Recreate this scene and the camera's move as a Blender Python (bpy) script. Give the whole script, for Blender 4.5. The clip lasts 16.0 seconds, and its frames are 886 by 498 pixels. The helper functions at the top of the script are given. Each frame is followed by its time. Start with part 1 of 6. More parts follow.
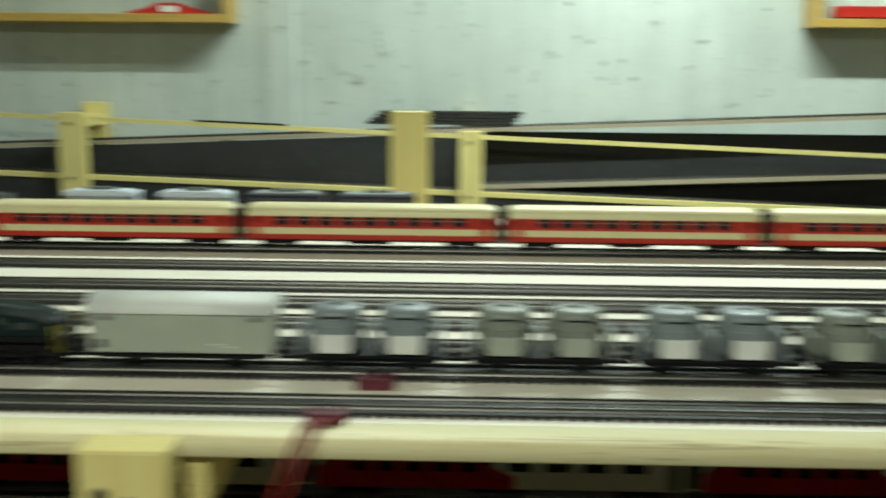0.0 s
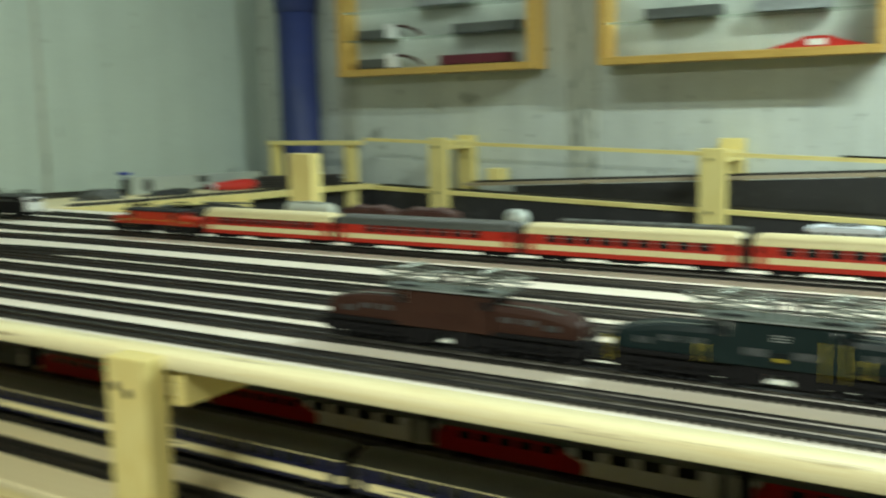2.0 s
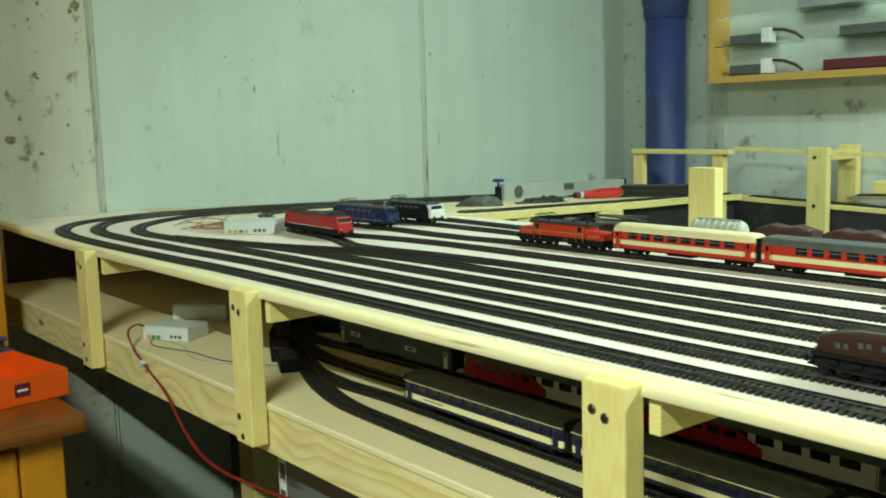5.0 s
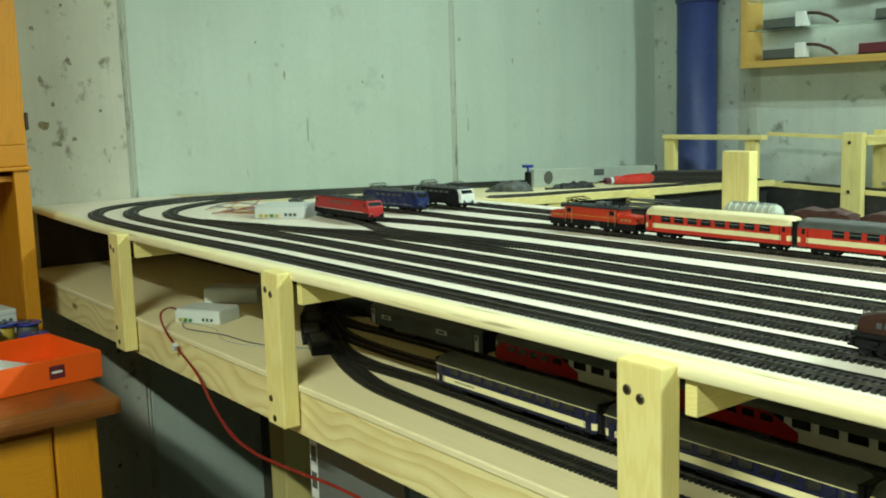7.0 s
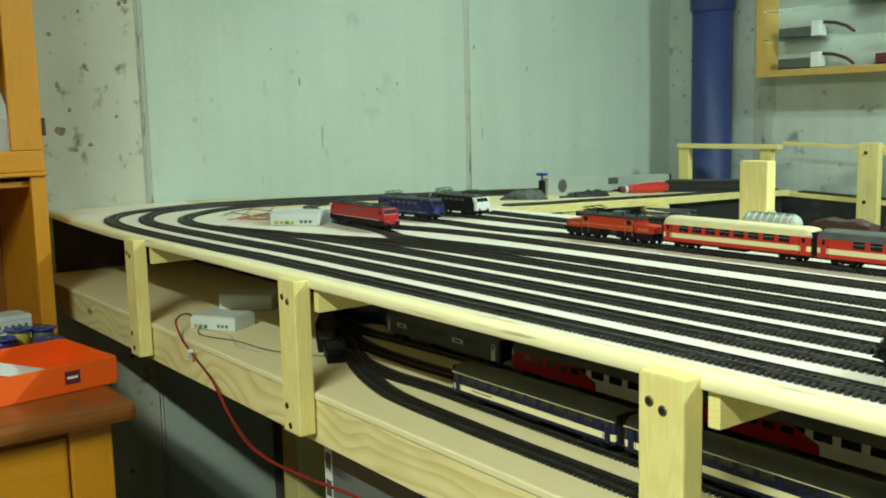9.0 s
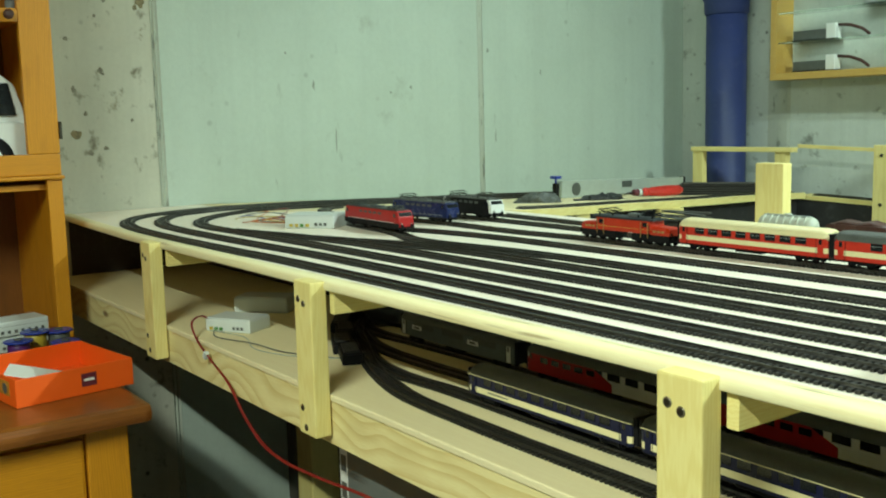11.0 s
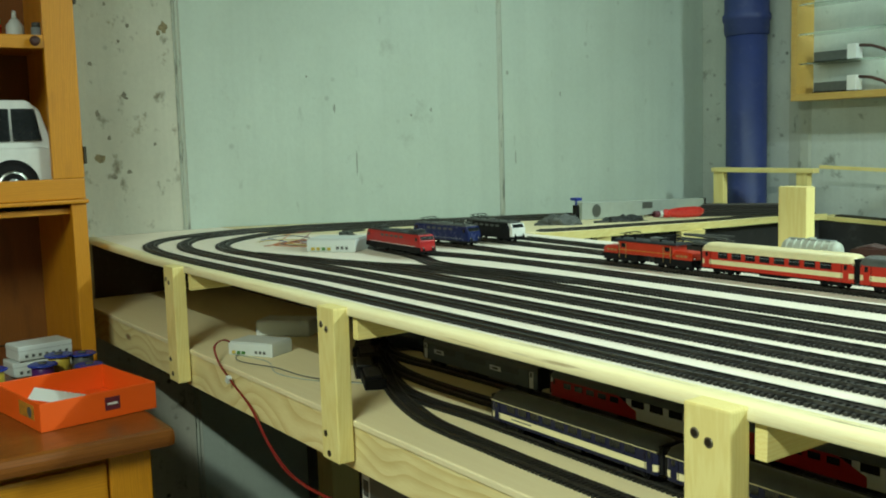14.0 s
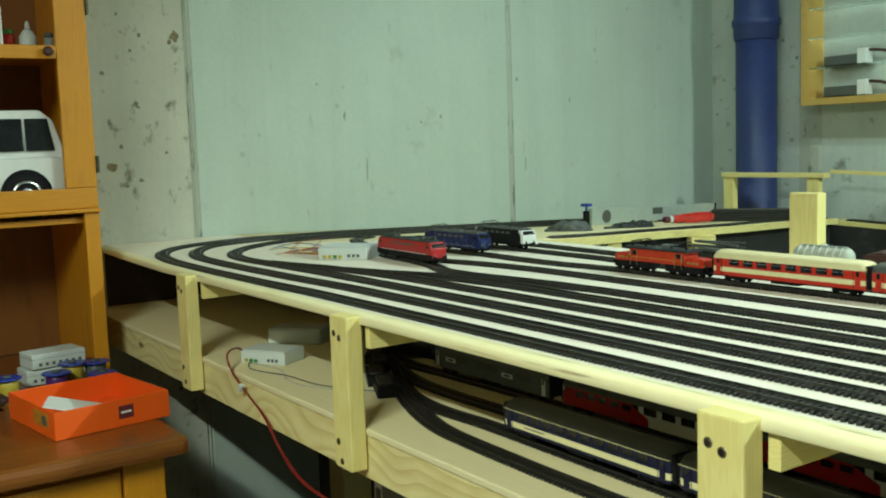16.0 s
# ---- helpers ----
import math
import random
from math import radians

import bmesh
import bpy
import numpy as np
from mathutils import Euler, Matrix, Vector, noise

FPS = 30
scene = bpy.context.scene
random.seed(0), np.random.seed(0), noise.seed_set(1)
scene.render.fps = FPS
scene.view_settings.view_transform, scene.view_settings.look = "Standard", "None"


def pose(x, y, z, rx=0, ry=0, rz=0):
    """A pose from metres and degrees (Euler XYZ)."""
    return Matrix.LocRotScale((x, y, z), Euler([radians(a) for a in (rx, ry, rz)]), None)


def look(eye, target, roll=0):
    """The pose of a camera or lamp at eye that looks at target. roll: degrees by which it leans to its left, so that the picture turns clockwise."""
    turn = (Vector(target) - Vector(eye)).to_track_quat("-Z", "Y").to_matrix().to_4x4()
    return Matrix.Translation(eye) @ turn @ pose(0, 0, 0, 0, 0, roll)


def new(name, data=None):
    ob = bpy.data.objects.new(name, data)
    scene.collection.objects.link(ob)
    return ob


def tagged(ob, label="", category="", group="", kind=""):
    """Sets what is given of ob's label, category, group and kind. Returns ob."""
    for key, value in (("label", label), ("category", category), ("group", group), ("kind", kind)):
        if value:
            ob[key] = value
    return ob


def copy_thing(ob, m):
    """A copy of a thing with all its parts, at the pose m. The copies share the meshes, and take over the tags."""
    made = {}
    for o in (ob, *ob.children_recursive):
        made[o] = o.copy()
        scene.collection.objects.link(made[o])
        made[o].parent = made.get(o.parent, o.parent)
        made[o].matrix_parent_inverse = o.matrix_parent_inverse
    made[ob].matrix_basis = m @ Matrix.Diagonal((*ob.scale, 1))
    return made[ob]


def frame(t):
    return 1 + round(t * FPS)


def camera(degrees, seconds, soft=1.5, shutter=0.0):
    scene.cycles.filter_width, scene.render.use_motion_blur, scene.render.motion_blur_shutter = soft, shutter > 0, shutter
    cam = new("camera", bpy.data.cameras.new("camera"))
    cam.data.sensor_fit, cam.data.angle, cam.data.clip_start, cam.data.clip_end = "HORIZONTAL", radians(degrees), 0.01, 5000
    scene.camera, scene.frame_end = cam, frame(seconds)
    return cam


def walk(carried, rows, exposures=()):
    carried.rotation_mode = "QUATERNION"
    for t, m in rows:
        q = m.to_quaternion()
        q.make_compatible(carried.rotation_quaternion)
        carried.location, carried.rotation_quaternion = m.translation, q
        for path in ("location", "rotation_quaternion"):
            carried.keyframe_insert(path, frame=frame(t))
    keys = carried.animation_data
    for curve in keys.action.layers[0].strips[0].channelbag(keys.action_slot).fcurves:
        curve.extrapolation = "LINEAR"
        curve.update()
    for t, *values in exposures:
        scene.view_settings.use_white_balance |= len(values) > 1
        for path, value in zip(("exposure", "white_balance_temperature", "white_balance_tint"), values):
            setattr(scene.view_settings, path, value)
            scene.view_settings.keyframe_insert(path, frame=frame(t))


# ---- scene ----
cam = camera(48.3, 16.0, soft=1.9, shutter=0.8)

PATH = [
    (0, (2.677, -0.476, 0.196), (2.629, 1.49, -0.17), 0.5),
    (0.5, (2.597, -0.477, 0.19), (2.216, 1.456, -0.152), -0.3),
    (1, (2.561, -0.478, 0.188), (2.021, 1.422, -0.13), -0.2),
    (1.5, (2.514, -0.485, 0.19), (1.759, 1.34, -0.121), -0.4),
    (2, (2.456, -0.513, 0.194), (1.386, 1.152, -0.091), -1.4),
    (2.5, (2.402, -0.541, 0.202), (1.084, 0.939, -0.069), -1.8),
    (3, (2.38, -0.555, 0.204), (0.95, 0.817, -0.062), -2.4),
    (3.5, (2.358, -0.57, 0.208), (0.864, 0.732, -0.061), -2.2),
    (4, (2.352, -0.575, 0.209), (0.826, 0.688, -0.069), -1.7),
    (4.5, (2.352, -0.578, 0.212), (0.816, 0.676, -0.047), -1.8),
    (5, (2.346, -0.583, 0.215), (0.797, 0.655, -0.048), -1.6),
    (7.5, (2.339, -0.587, 0.206), (0.755, 0.601, -0.077), -1.8),
    (8, (2.337, -0.591, 0.211), (0.751, 0.596, -0.063), -1.7),
    (8.5, (2.334, -0.591, 0.21), (0.742, 0.59, -0.06), -1.5),
    (10.8, (2.329, -0.588, 0.205), (0.727, 0.578, -0.065), -1.4),
    (11, (2.33, -0.595, 0.206), (0.72, 0.562, -0.055), -1.5),
    (11.5, (2.331, -0.593, 0.209), (0.719, 0.565, -0.038), -1.6),
    (12, (2.332, -0.593, 0.21), (0.717, 0.563, -0.027), -1.9),
    (12.5, (2.329, -0.593, 0.211), (0.707, 0.553, -0.021), -1.6),
    (13, (2.326, -0.597, 0.214), (0.7, 0.543, -0.016), -1.4),
    (13.5, (2.327, -0.599, 0.214), (0.7, 0.542, -0.014), -1.5),
    (14, (2.327, -0.6, 0.215), (0.692, 0.531, -0.007), -1.7),
    (14.5, (2.327, -0.6, 0.216), (0.688, 0.527, 0.005), -1.8),
    (15, (2.327, -0.602, 0.219), (0.688, 0.525, 0.01), -1.6),
    (15.5, (2.328, -0.6, 0.221), (0.688, 0.527, 0.019), -1.5),
    (16, (2.329, -0.605, 0.221), (0.683, 0.511, 0.009), -2.0),
]
walk(cam, [(t, look(eye, target, roll)) for t, eye, target, roll in PATH],
     exposures=[(0, -0.70, 6500, 20), (1, -0.67, 6500, 20), (1.5, -0.50, 6500, 20), (2, -0.13, 6500, 19), (2.5, 0.0, 6500, 15), (3.5, 0.20, 6400, 11), (5, 0.37, 6300, 10), (8.5, 0.42, 6300, 10), (11, 0.42, 6300, 10), (13, 0.17, 6250, 10), (16, 0.21, 6200, 10)])
# ---- end of camera ----

# ---------------------------------------------------------------- world and light
world = bpy.data.worlds.new("world")
world.use_nodes = True
world.node_tree.nodes["Background"].inputs["Color"].default_value = (0.75, 0.9, 0.8, 1)
world.node_tree.nodes["Background"].inputs["Strength"].default_value = 0.02
scene.world = world
TUBES = ((3.15, 1.45, 1.36, 74.0, (0.78, 1.0, 0.87)), (0.95, 1.3, 1.36, 7.5, (0.78, 1.0, 0.87)), (2.4, -1.5, 1.36, 62.0, (0.88, 1.0, 0.80)))
for lx, ly, lz, power, tint in TUBES:
    lamp = bpy.data.lights.new("tube_light", "AREA")
    lamp.shape, lamp.size, lamp.size_y = "RECTANGLE", 1.15, 0.05
    lamp.energy, lamp.color = power, tint
    new("tube_light", lamp).matrix_world = pose(lx, ly, lz - 0.05)

# ---------------------------------------------------------------- materials
MATS = {}


def shader(name):
    m = bpy.data.materials.new(name)
    m.use_nodes = True
    nt = m.node_tree
    return m, nt, nt.nodes["Principled BSDF"]


def mix(nt, fac, a, b, mode="MIX"):
    n = nt.nodes.new("ShaderNodeMix")
    n.data_type, n.blend_type = "RGBA", mode
    for sock, v in ((n.inputs[0], fac), (n.inputs[6], a), (n.inputs[7], b)):
        if isinstance(v, (int, float)):
            sock.default_value = v
        elif isinstance(v, tuple):
            sock.default_value = (*v[:3], 1)
        else:
            nt.links.new(v, sock)
    return n.outputs[2]


def tex(nt, scale=(1, 1, 1), kind="NOISE", size=10.0, detail=4.0, rough=0.6, coord="Object"):
    tc, mp = nt.nodes.new("ShaderNodeTexCoord"), nt.nodes.new("ShaderNodeMapping")
    nt.links.new(tc.outputs[coord], mp.inputs[0])
    mp.inputs["Scale"].default_value = scale
    if kind == "NOISE":
        n = nt.nodes.new("ShaderNodeTexNoise")
        n.inputs["Detail"].default_value, n.inputs["Roughness"].default_value = detail, rough
    elif kind == "WAVE":
        n = nt.nodes.new("ShaderNodeTexWave")
        n.wave_type, n.rings_direction = "RINGS", "X"
        n.inputs["Distortion"].default_value, n.inputs["Detail"].default_value = 9.0, 2.5
        n.inputs["Detail Scale"].default_value = 1.2
    else:
        n = nt.nodes.new("ShaderNodeTexVoronoi")
    n.inputs["Scale"].default_value = size
    nt.links.new(mp.outputs[0], n.inputs["Vector"])
    return n.outputs[0]


def ramp(nt, value, lo, hi, a=0.0, b=1.0):
    n = nt.nodes.new("ShaderNodeMapRange")
    n.clamp = True
    for k, v in zip(range(1, 5), (lo, hi, a, b)):
        n.inputs[k].default_value = v
    nt.links.new(value, n.inputs[0])
    return n.outputs[0]


def bump(nt, bsdf, height, strength, dist=0.001):
    n = nt.nodes.new("ShaderNodeBump")
    n.inputs["Strength"].default_value, n.inputs["Distance"].default_value = strength, dist
    nt.links.new(height, n.inputs["Height"])
    nt.links.new(n.outputs[0], bsdf.inputs["Normal"])


def paint(name, colour, rough=0.4, metal=0.0, vary=0.25, size=60.0, relief=0.15, dirt=0.3, spec=0.5):
    """Painted plastic or metal: base colour with handling marks, dust and a faint grain."""
    m, nt, b = shader(name)
    n1, n2 = tex(nt, size=size), tex(nt, size=size * 7, detail=2)
    dark = tuple(c * (1 - vary) for c in colour)
    c = mix(nt, ramp(nt, n1, 0.35, 0.7), dark, colour)
    dusty = tuple(0.75 * v + 0.25 * 0.35 for v in colour)
    c = mix(nt, ramp(nt, n2, 0.55, 0.8, 0, dirt), c, dusty)
    nt.links.new(c, b.inputs["Base Color"])
    nt.links.new(ramp(nt, n1, 0.3, 0.7, max(0.05, rough - 0.1), min(1, rough + 0.12)), b.inputs["Roughness"])
    b.inputs["Metallic"].default_value = metal
    b.inputs["Specular IOR Level"].default_value = spec
    bump(nt, b, n2, relief, 0.0004)
    MATS[name] = m
    return m


def wood(name, light, dark, grain=(1, 14, 14), size=6.0, rough=0.55, knots=0.5, coat=0.0, rings_at=0.38):
    """Sawn or varnished softwood: long growth lines, fine fibre and a few darker patches."""
    m, nt, b = shader(name)
    lines = tex(nt, grain, "WAVE", size=size)
    fibre = tex(nt, tuple(g * 6 for g in grain), size=14.0, detail=3)
    patch = tex(nt, tuple(g ** 0.5 for g in grain), size=5.0, detail=2)
    info = nt.nodes.new("ShaderNodeObjectInfo")
    c = mix(nt, ramp(nt, lines, 0.25, 0.9, 0, rings_at), light, dark)
    c = mix(nt, ramp(nt, fibre, 0.4, 0.75, 0, 0.35), c, dark)
    c = mix(nt, ramp(nt, patch, 0.58, 0.75, 0, knots), c, tuple(0.72 * v for v in dark))
    c = mix(nt, ramp(nt, info.outputs["Random"], 0, 1, 0, 0.18), c, dark)
    nt.links.new(c, b.inputs["Base Color"])
    nt.links.new(ramp(nt, fibre, 0.3, 0.7, rough - 0.08, rough + 0.12), b.inputs["Roughness"])
    b.inputs["Coat Weight"].default_value, b.inputs["Coat Roughness"].default_value = coat, 0.2
    bump(nt, b, fibre, 0.25, 0.0005)
    MATS[name] = m
    return m


def concrete(name, light, dark, stain, spots=0.5, size=1.0, formwork=0.3, specks=0.0, shape=(1, 1, 1), cut=0.66, soft_edge=0.05):
    """Bare cast concrete: cloudy tone, upright formwork streaks, blow holes and rust-brown stains."""
    m, nt, b = shader(name)
    cloud = tex(nt, size=1.6 * size, detail=6, rough=0.62)
    streak = tex(nt, (9, 9, 0.35), size=1.5, detail=4)
    holes = tex(nt, (1, 1, 1), "VORONOI", size=13.0 * size)
    blot = tex(nt, (1, 1, 0.8), size=8.0 * size, detail=5, rough=0.7)
    gate = tex(nt, size=2.1, detail=2)
    fine = tex(nt, size=90.0, detail=3)
    c = mix(nt, ramp(nt, cloud, 0.3, 0.7), dark, light)
    c = mix(nt, ramp(nt, streak, 0.45, 0.75, 0, formwork), c, tuple(0.72 * v for v in dark))
    c = mix(nt, ramp(nt, blot, 0.62, 0.72, 0, spots), c, stain)
    pit = ramp(nt, holes, 0.05, 0.13, 1, 0)
    gated = nt.nodes.new("ShaderNodeMath")
    gated.operation = "MULTIPLY"
    nt.links.new(pit, gated.inputs[0])
    nt.links.new(ramp(nt, gate, 0.5, 0.6, 0, spots), gated.inputs[1])
    c = mix(nt, gated.outputs[0], c, tuple(0.35 * v for v in stain))
    c = mix(nt, ramp(nt, fine, 0.4, 0.8, 0, 0.12), c, tuple(0.6 * v for v in dark))
    if specks:
        speck = tex(nt, shape, size=26.0, detail=3, rough=0.6)
        c = mix(nt, ramp(nt, speck, cut, cut + soft_edge, 0, specks), c, tuple(0.55 * v for v in stain))
    nt.links.new(c, b.inputs["Base Color"])
    b.inputs["Roughness"].default_value = 0.85
    bump(nt, b, fine, 0.35, 0.002)
    MATS[name] = m
    return m


def clear(name, tint=(0.9, 0.97, 0.94), rough=0.03):
    m, nt, b = shader(name)
    b.inputs["Base Color"].default_value = (*tint, 1)
    b.inputs["Transmission Weight"].default_value, b.inputs["Roughness"].default_value = 1.0, rough
    b.inputs["IOR"].default_value = 1.45
    MATS[name] = m
    return m


def glow(name, colour, strength):
    m, nt, b = shader(name)
    b.inputs["Base Color"].default_value = (*colour, 1)
    b.inputs["Emission Color"].default_value = (*colour, 1)
    b.inputs["Emission Strength"].default_value = strength
    MATS[name] = m
    return m



def flat_sawn(name, light, dark, wander=0.11, ring=16.0, knot=0.9):
    """Flat-sawn pine: drawn-out oval year rings, fine fibre and a few brown knots."""
    m, nt, b = shader(name)
    tc = nt.nodes.new("ShaderNodeTexCoord")
    drift = tex(nt, (4.2, 4.2, 4.2), size=1.0, detail=1.5, rough=0.4)
    shift = nt.nodes.new("ShaderNodeCombineXYZ")
    nt.links.new(ramp(nt, drift, 0.0, 1.0, -wander, wander), shift.inputs[2])
    moved = nt.nodes.new("ShaderNodeVectorMath")
    nt.links.new(tc.outputs["Object"], moved.inputs[0])
    nt.links.new(shift.outputs[0], moved.inputs[1])
    mp = nt.nodes.new("ShaderNodeMapping")
    mp.inputs["Location"].default_value = (0, -0.02, 0.19)
    mp.inputs["Scale"].default_value = (0.10, 1, 1)
    nt.links.new(moved.outputs[0], mp.inputs[0])
    rings = nt.nodes.new("ShaderNodeTexWave")
    rings.wave_type, rings.rings_direction, rings.wave_profile = "RINGS", "X", "SAW"
    for key, v in (("Scale", ring), ("Distortion", 0.5), ("Detail", 2.0), ("Detail Scale", 1.5)):
        rings.inputs[key].default_value = v
    nt.links.new(mp.outputs[0], rings.inputs["Vector"])
    fibre = tex(nt, (6, 90, 90), size=10.0, detail=3)
    knots = tex(nt, (5.0, 9, 14), "VORONOI", size=1.0)
    patch = tex(nt, (2, 8, 8), size=3.0, detail=2)
    c = mix(nt, ramp(nt, rings.outputs[0], 0.35, 1.0, 0, 0.54), light, dark)
    c = mix(nt, ramp(nt, fibre, 0.4, 0.75, 0, 0.22), c, dark)
    c = mix(nt, ramp(nt, patch, 0.5, 0.75, 0, 0.3), c, tuple(0.85 * v for v in dark))
    c = mix(nt, ramp(nt, knots, 0.05, 0.12, knot, 0), c, (0.16, 0.08, 0.03))
    nt.links.new(c, b.inputs["Base Color"])
    nt.links.new(ramp(nt, fibre, 0.3, 0.7, 0.48, 0.66), b.inputs["Roughness"])
    bump(nt, b, fibre, 0.25, 0.0005)
    MATS[name] = m
    return m


def streaked(name, light, dark, burn):
    """Planed pine strip with drawn-out resin streaks along its lower edge."""
    m, nt, b = shader(name)
    fibre = tex(nt, (6, 80, 80), size=12.0, detail=3)
    long_mark = tex(nt, (1.7, 30, 60), size=2.2, detail=4, rough=0.65)
    faint = tex(nt, (3.5, 20, 120), size=2.0, detail=3)
    c = mix(nt, ramp(nt, fibre, 0.4, 0.75, 0, 0.3), light, dark)
    c = mix(nt, ramp(nt, faint, 0.5, 0.7, 0, 0.35), c, dark)
    c = mix(nt, ramp(nt, long_mark, 0.60, 0.68, 0, 0.6), c, burn)
    nt.links.new(c, b.inputs["Base Color"])
    b.inputs["Roughness"].default_value = 0.55
    bump(nt, b, fibre, 0.25, 0.0005)
    MATS[name] = m
    return m


pine_x = wood("pine_along_x", (0.86, 0.75, 0.31), (0.74, 0.58, 0.18), (1, 14, 14))
pine_y = wood("pine_along_y", (0.86, 0.75, 0.31), (0.74, 0.58, 0.18), (14, 1, 14))
pine_z = wood("pine_along_z", (0.86, 0.75, 0.31), (0.74, 0.58, 0.18), (14, 14, 1))
fascia_wood = flat_sawn("knotty_pine", (0.86, 0.75, 0.37), (0.58, 0.40, 0.11))
edge_pine = streaked("streaked_pine", (0.88, 0.80, 0.48), (0.72, 0.56, 0.22), (0.22, 0.12, 0.03))
grey_brown_board = wood("grey_brown_ramp_board", (0.46, 0.39, 0.28), (0.34, 0.27, 0.18), (1, 14, 14), size=3.0, knots=0.4)
shelf_pine = wood("shelf_pine", (0.84, 0.75, 0.46), (0.75, 0.62, 0.34), (1.2, 22, 22), size=3.0, rough=0.6, knots=0.15, rings_at=0.2)
ply = wood("pale_plywood", (0.91, 0.86, 0.74), (0.83, 0.75, 0.58), (2, 9, 9), size=2.0, rough=0.6, knots=0.25)
varnish = wood("varnished_pine", (0.70, 0.30, 0.008), (0.46, 0.165, 0.004), (14, 14, 1), rough=0.45, coat=0.12)
varnish_y = wood("varnished_pine_rail", (0.70, 0.30, 0.008), (0.46, 0.165, 0.004), (14, 1, 14), rough=0.45, coat=0.12)
case_wood = wood("display_case_pine", (0.62, 0.40, 0.10), (0.48, 0.27, 0.05), (1, 14, 14), rough=0.4, coat=0.3)
brown_wood = wood("dark_cupboard_back", (0.25, 0.090, 0.009), (0.15, 0.050, 0.006), (14, 14, 1), rough=0.5)
dresser_wood = wood("dresser_top_wood", (0.25, 0.080, 0.010), (0.11, 0.032, 0.004), (14, 1, 14), rough=0.35, coat=0.35)
wall_green = concrete("smooth_concrete", (0.57, 0.66, 0.585), (0.49, 0.57, 0.50), (0.23, 0.25, 0.20), 0.25, specks=0.35, formwork=0.2, shape=(0.8, 0.8, 0.30), cut=0.68, soft_edge=0.10)
wall_warm = concrete("stained_concrete", (0.62, 0.62, 0.52), (0.48, 0.48, 0.39), (0.20, 0.16, 0.08), 0.85, size=1.3, specks=0.75, shape=(0.9, 0.9, 0.7), cut=0.59, soft_edge=0.13)
wall_back = concrete("blotchy_concrete", (0.67, 0.73, 0.67), (0.48, 0.53, 0.48), (0.17, 0.18, 0.15), 0.8, size=1.2, specks=0.60, shape=(0.75, 0.75, 1.1), cut=0.63, soft_edge=0.13)
# stained wall concrete at about 0.7: shade inside the cases put into the colour
case_back = concrete("stained_dimmed_case_back", (0.46, 0.50, 0.44), (0.30, 0.33, 0.29), (0.20, 0.20, 0.15), 0.7, size=2.0)
cellar_mat = concrete("dark_cellar_concrete", (0.26, 0.27, 0.24), (0.20, 0.21, 0.19), (0.15, 0.15, 0.12), 0.6)
seam_mat = concrete("joint_concrete", (0.54, 0.58, 0.50), (0.42, 0.45, 0.38), (0.18, 0.18, 0.14), 0.6, specks=0.6, shape=(2, 2, 0.5), cut=0.56, soft_edge=0.1)
pit_mat = paint("dark_concrete_hole", (0.31, 0.29, 0.22), 0.9, vary=0.5, size=160)
drip_mat = paint("grey_concrete_drip", (0.40, 0.45, 0.38), 0.9, vary=0.4, size=160)
rust_mat = paint("brown_concrete_stain", (0.30, 0.25, 0.14), 0.9, vary=0.5, size=120)
floor_mat = concrete("grey_floor_screed", (0.10, 0.10, 0.09), (0.07, 0.07, 0.06), (0.04, 0.04, 0.035), 0.5)
ceiling_mat = concrete("ceiling_concrete", (0.44, 0.44, 0.40), (0.36, 0.36, 0.32), (0.35, 0.35, 0.30), 0.3)
sleeper_mat = paint("black_sleeper_plastic", (0.020, 0.019, 0.016), 0.5, vary=0.3, size=300, dirt=0.08)
rail_mat = paint("nickel_rail", (0.17, 0.165, 0.15), 0.4, 1.0, vary=0.4, size=120)
pipe_mat = paint("blue_pipe_plastic", (0.030, 0.048, 0.18), 0.5, vary=0.3, size=6, dirt=0.25)
screw_mat = paint("dark_screw_steel", (0.10, 0.09, 0.07), 0.4, 0.9)
brown_paint = paint("crocodile_brown", (0.046, 0.017, 0.010), 0.6, dirt=0.1, spec=0.25)
green_paint = paint("crocodile_green", (0.005, 0.017, 0.018), 0.5, dirt=0.08, spec=0.25)
black_paint = paint("black_underframe", (0.007, 0.007, 0.008), 0.6, dirt=0.03, spec=0.2)
dark_grey = paint("dark_grey_roof", (0.10, 0.11, 0.10), 0.5)
slate = paint("slate_roof_paint", (0.022, 0.028, 0.033), 0.45, dirt=0.15)
roof_grey = paint("grey_wagon_roof", (0.30, 0.33, 0.32), 0.5)
light_grey = paint("light_grey_paint", (0.42, 0.45, 0.38), 0.5, vary=0.12)
mid_grey = paint("silo_grey", (0.24, 0.28, 0.29), 0.4, vary=0.2)
tank_grey = paint("pale_tank_paint", (0.52, 0.56, 0.47), 0.5, vary=0.15)
white_paint = paint("white_paint", (0.78, 0.80, 0.76), 0.55, vary=0.08, dirt=0.15)
cream_paint = paint("cream_paint", (0.84, 0.75, 0.42), 0.4, vary=0.08, dirt=0.1)
red_paint = paint("coach_red", (0.56, 0.025, 0.008), 0.35, vary=0.15, dirt=0.1)
orange_red = paint("orange_red_paint", (0.55, 0.035, 0.008), 0.35, vary=0.15, dirt=0.1)
loco_red = paint("signal_red_paint", (0.46, 0.006, 0.007), 0.4, vary=0.15, dirt=0.1)
wagon_brown = paint("oxide_brown_paint", (0.20, 0.055, 0.035), 0.55, vary=0.2)
hopper_brown = paint("dark_hopper_brown", (0.07, 0.025, 0.018), 0.55)
blue_paint = paint("dark_blue_paint", (0.005, 0.007, 0.038), 0.35, vary=0.2)
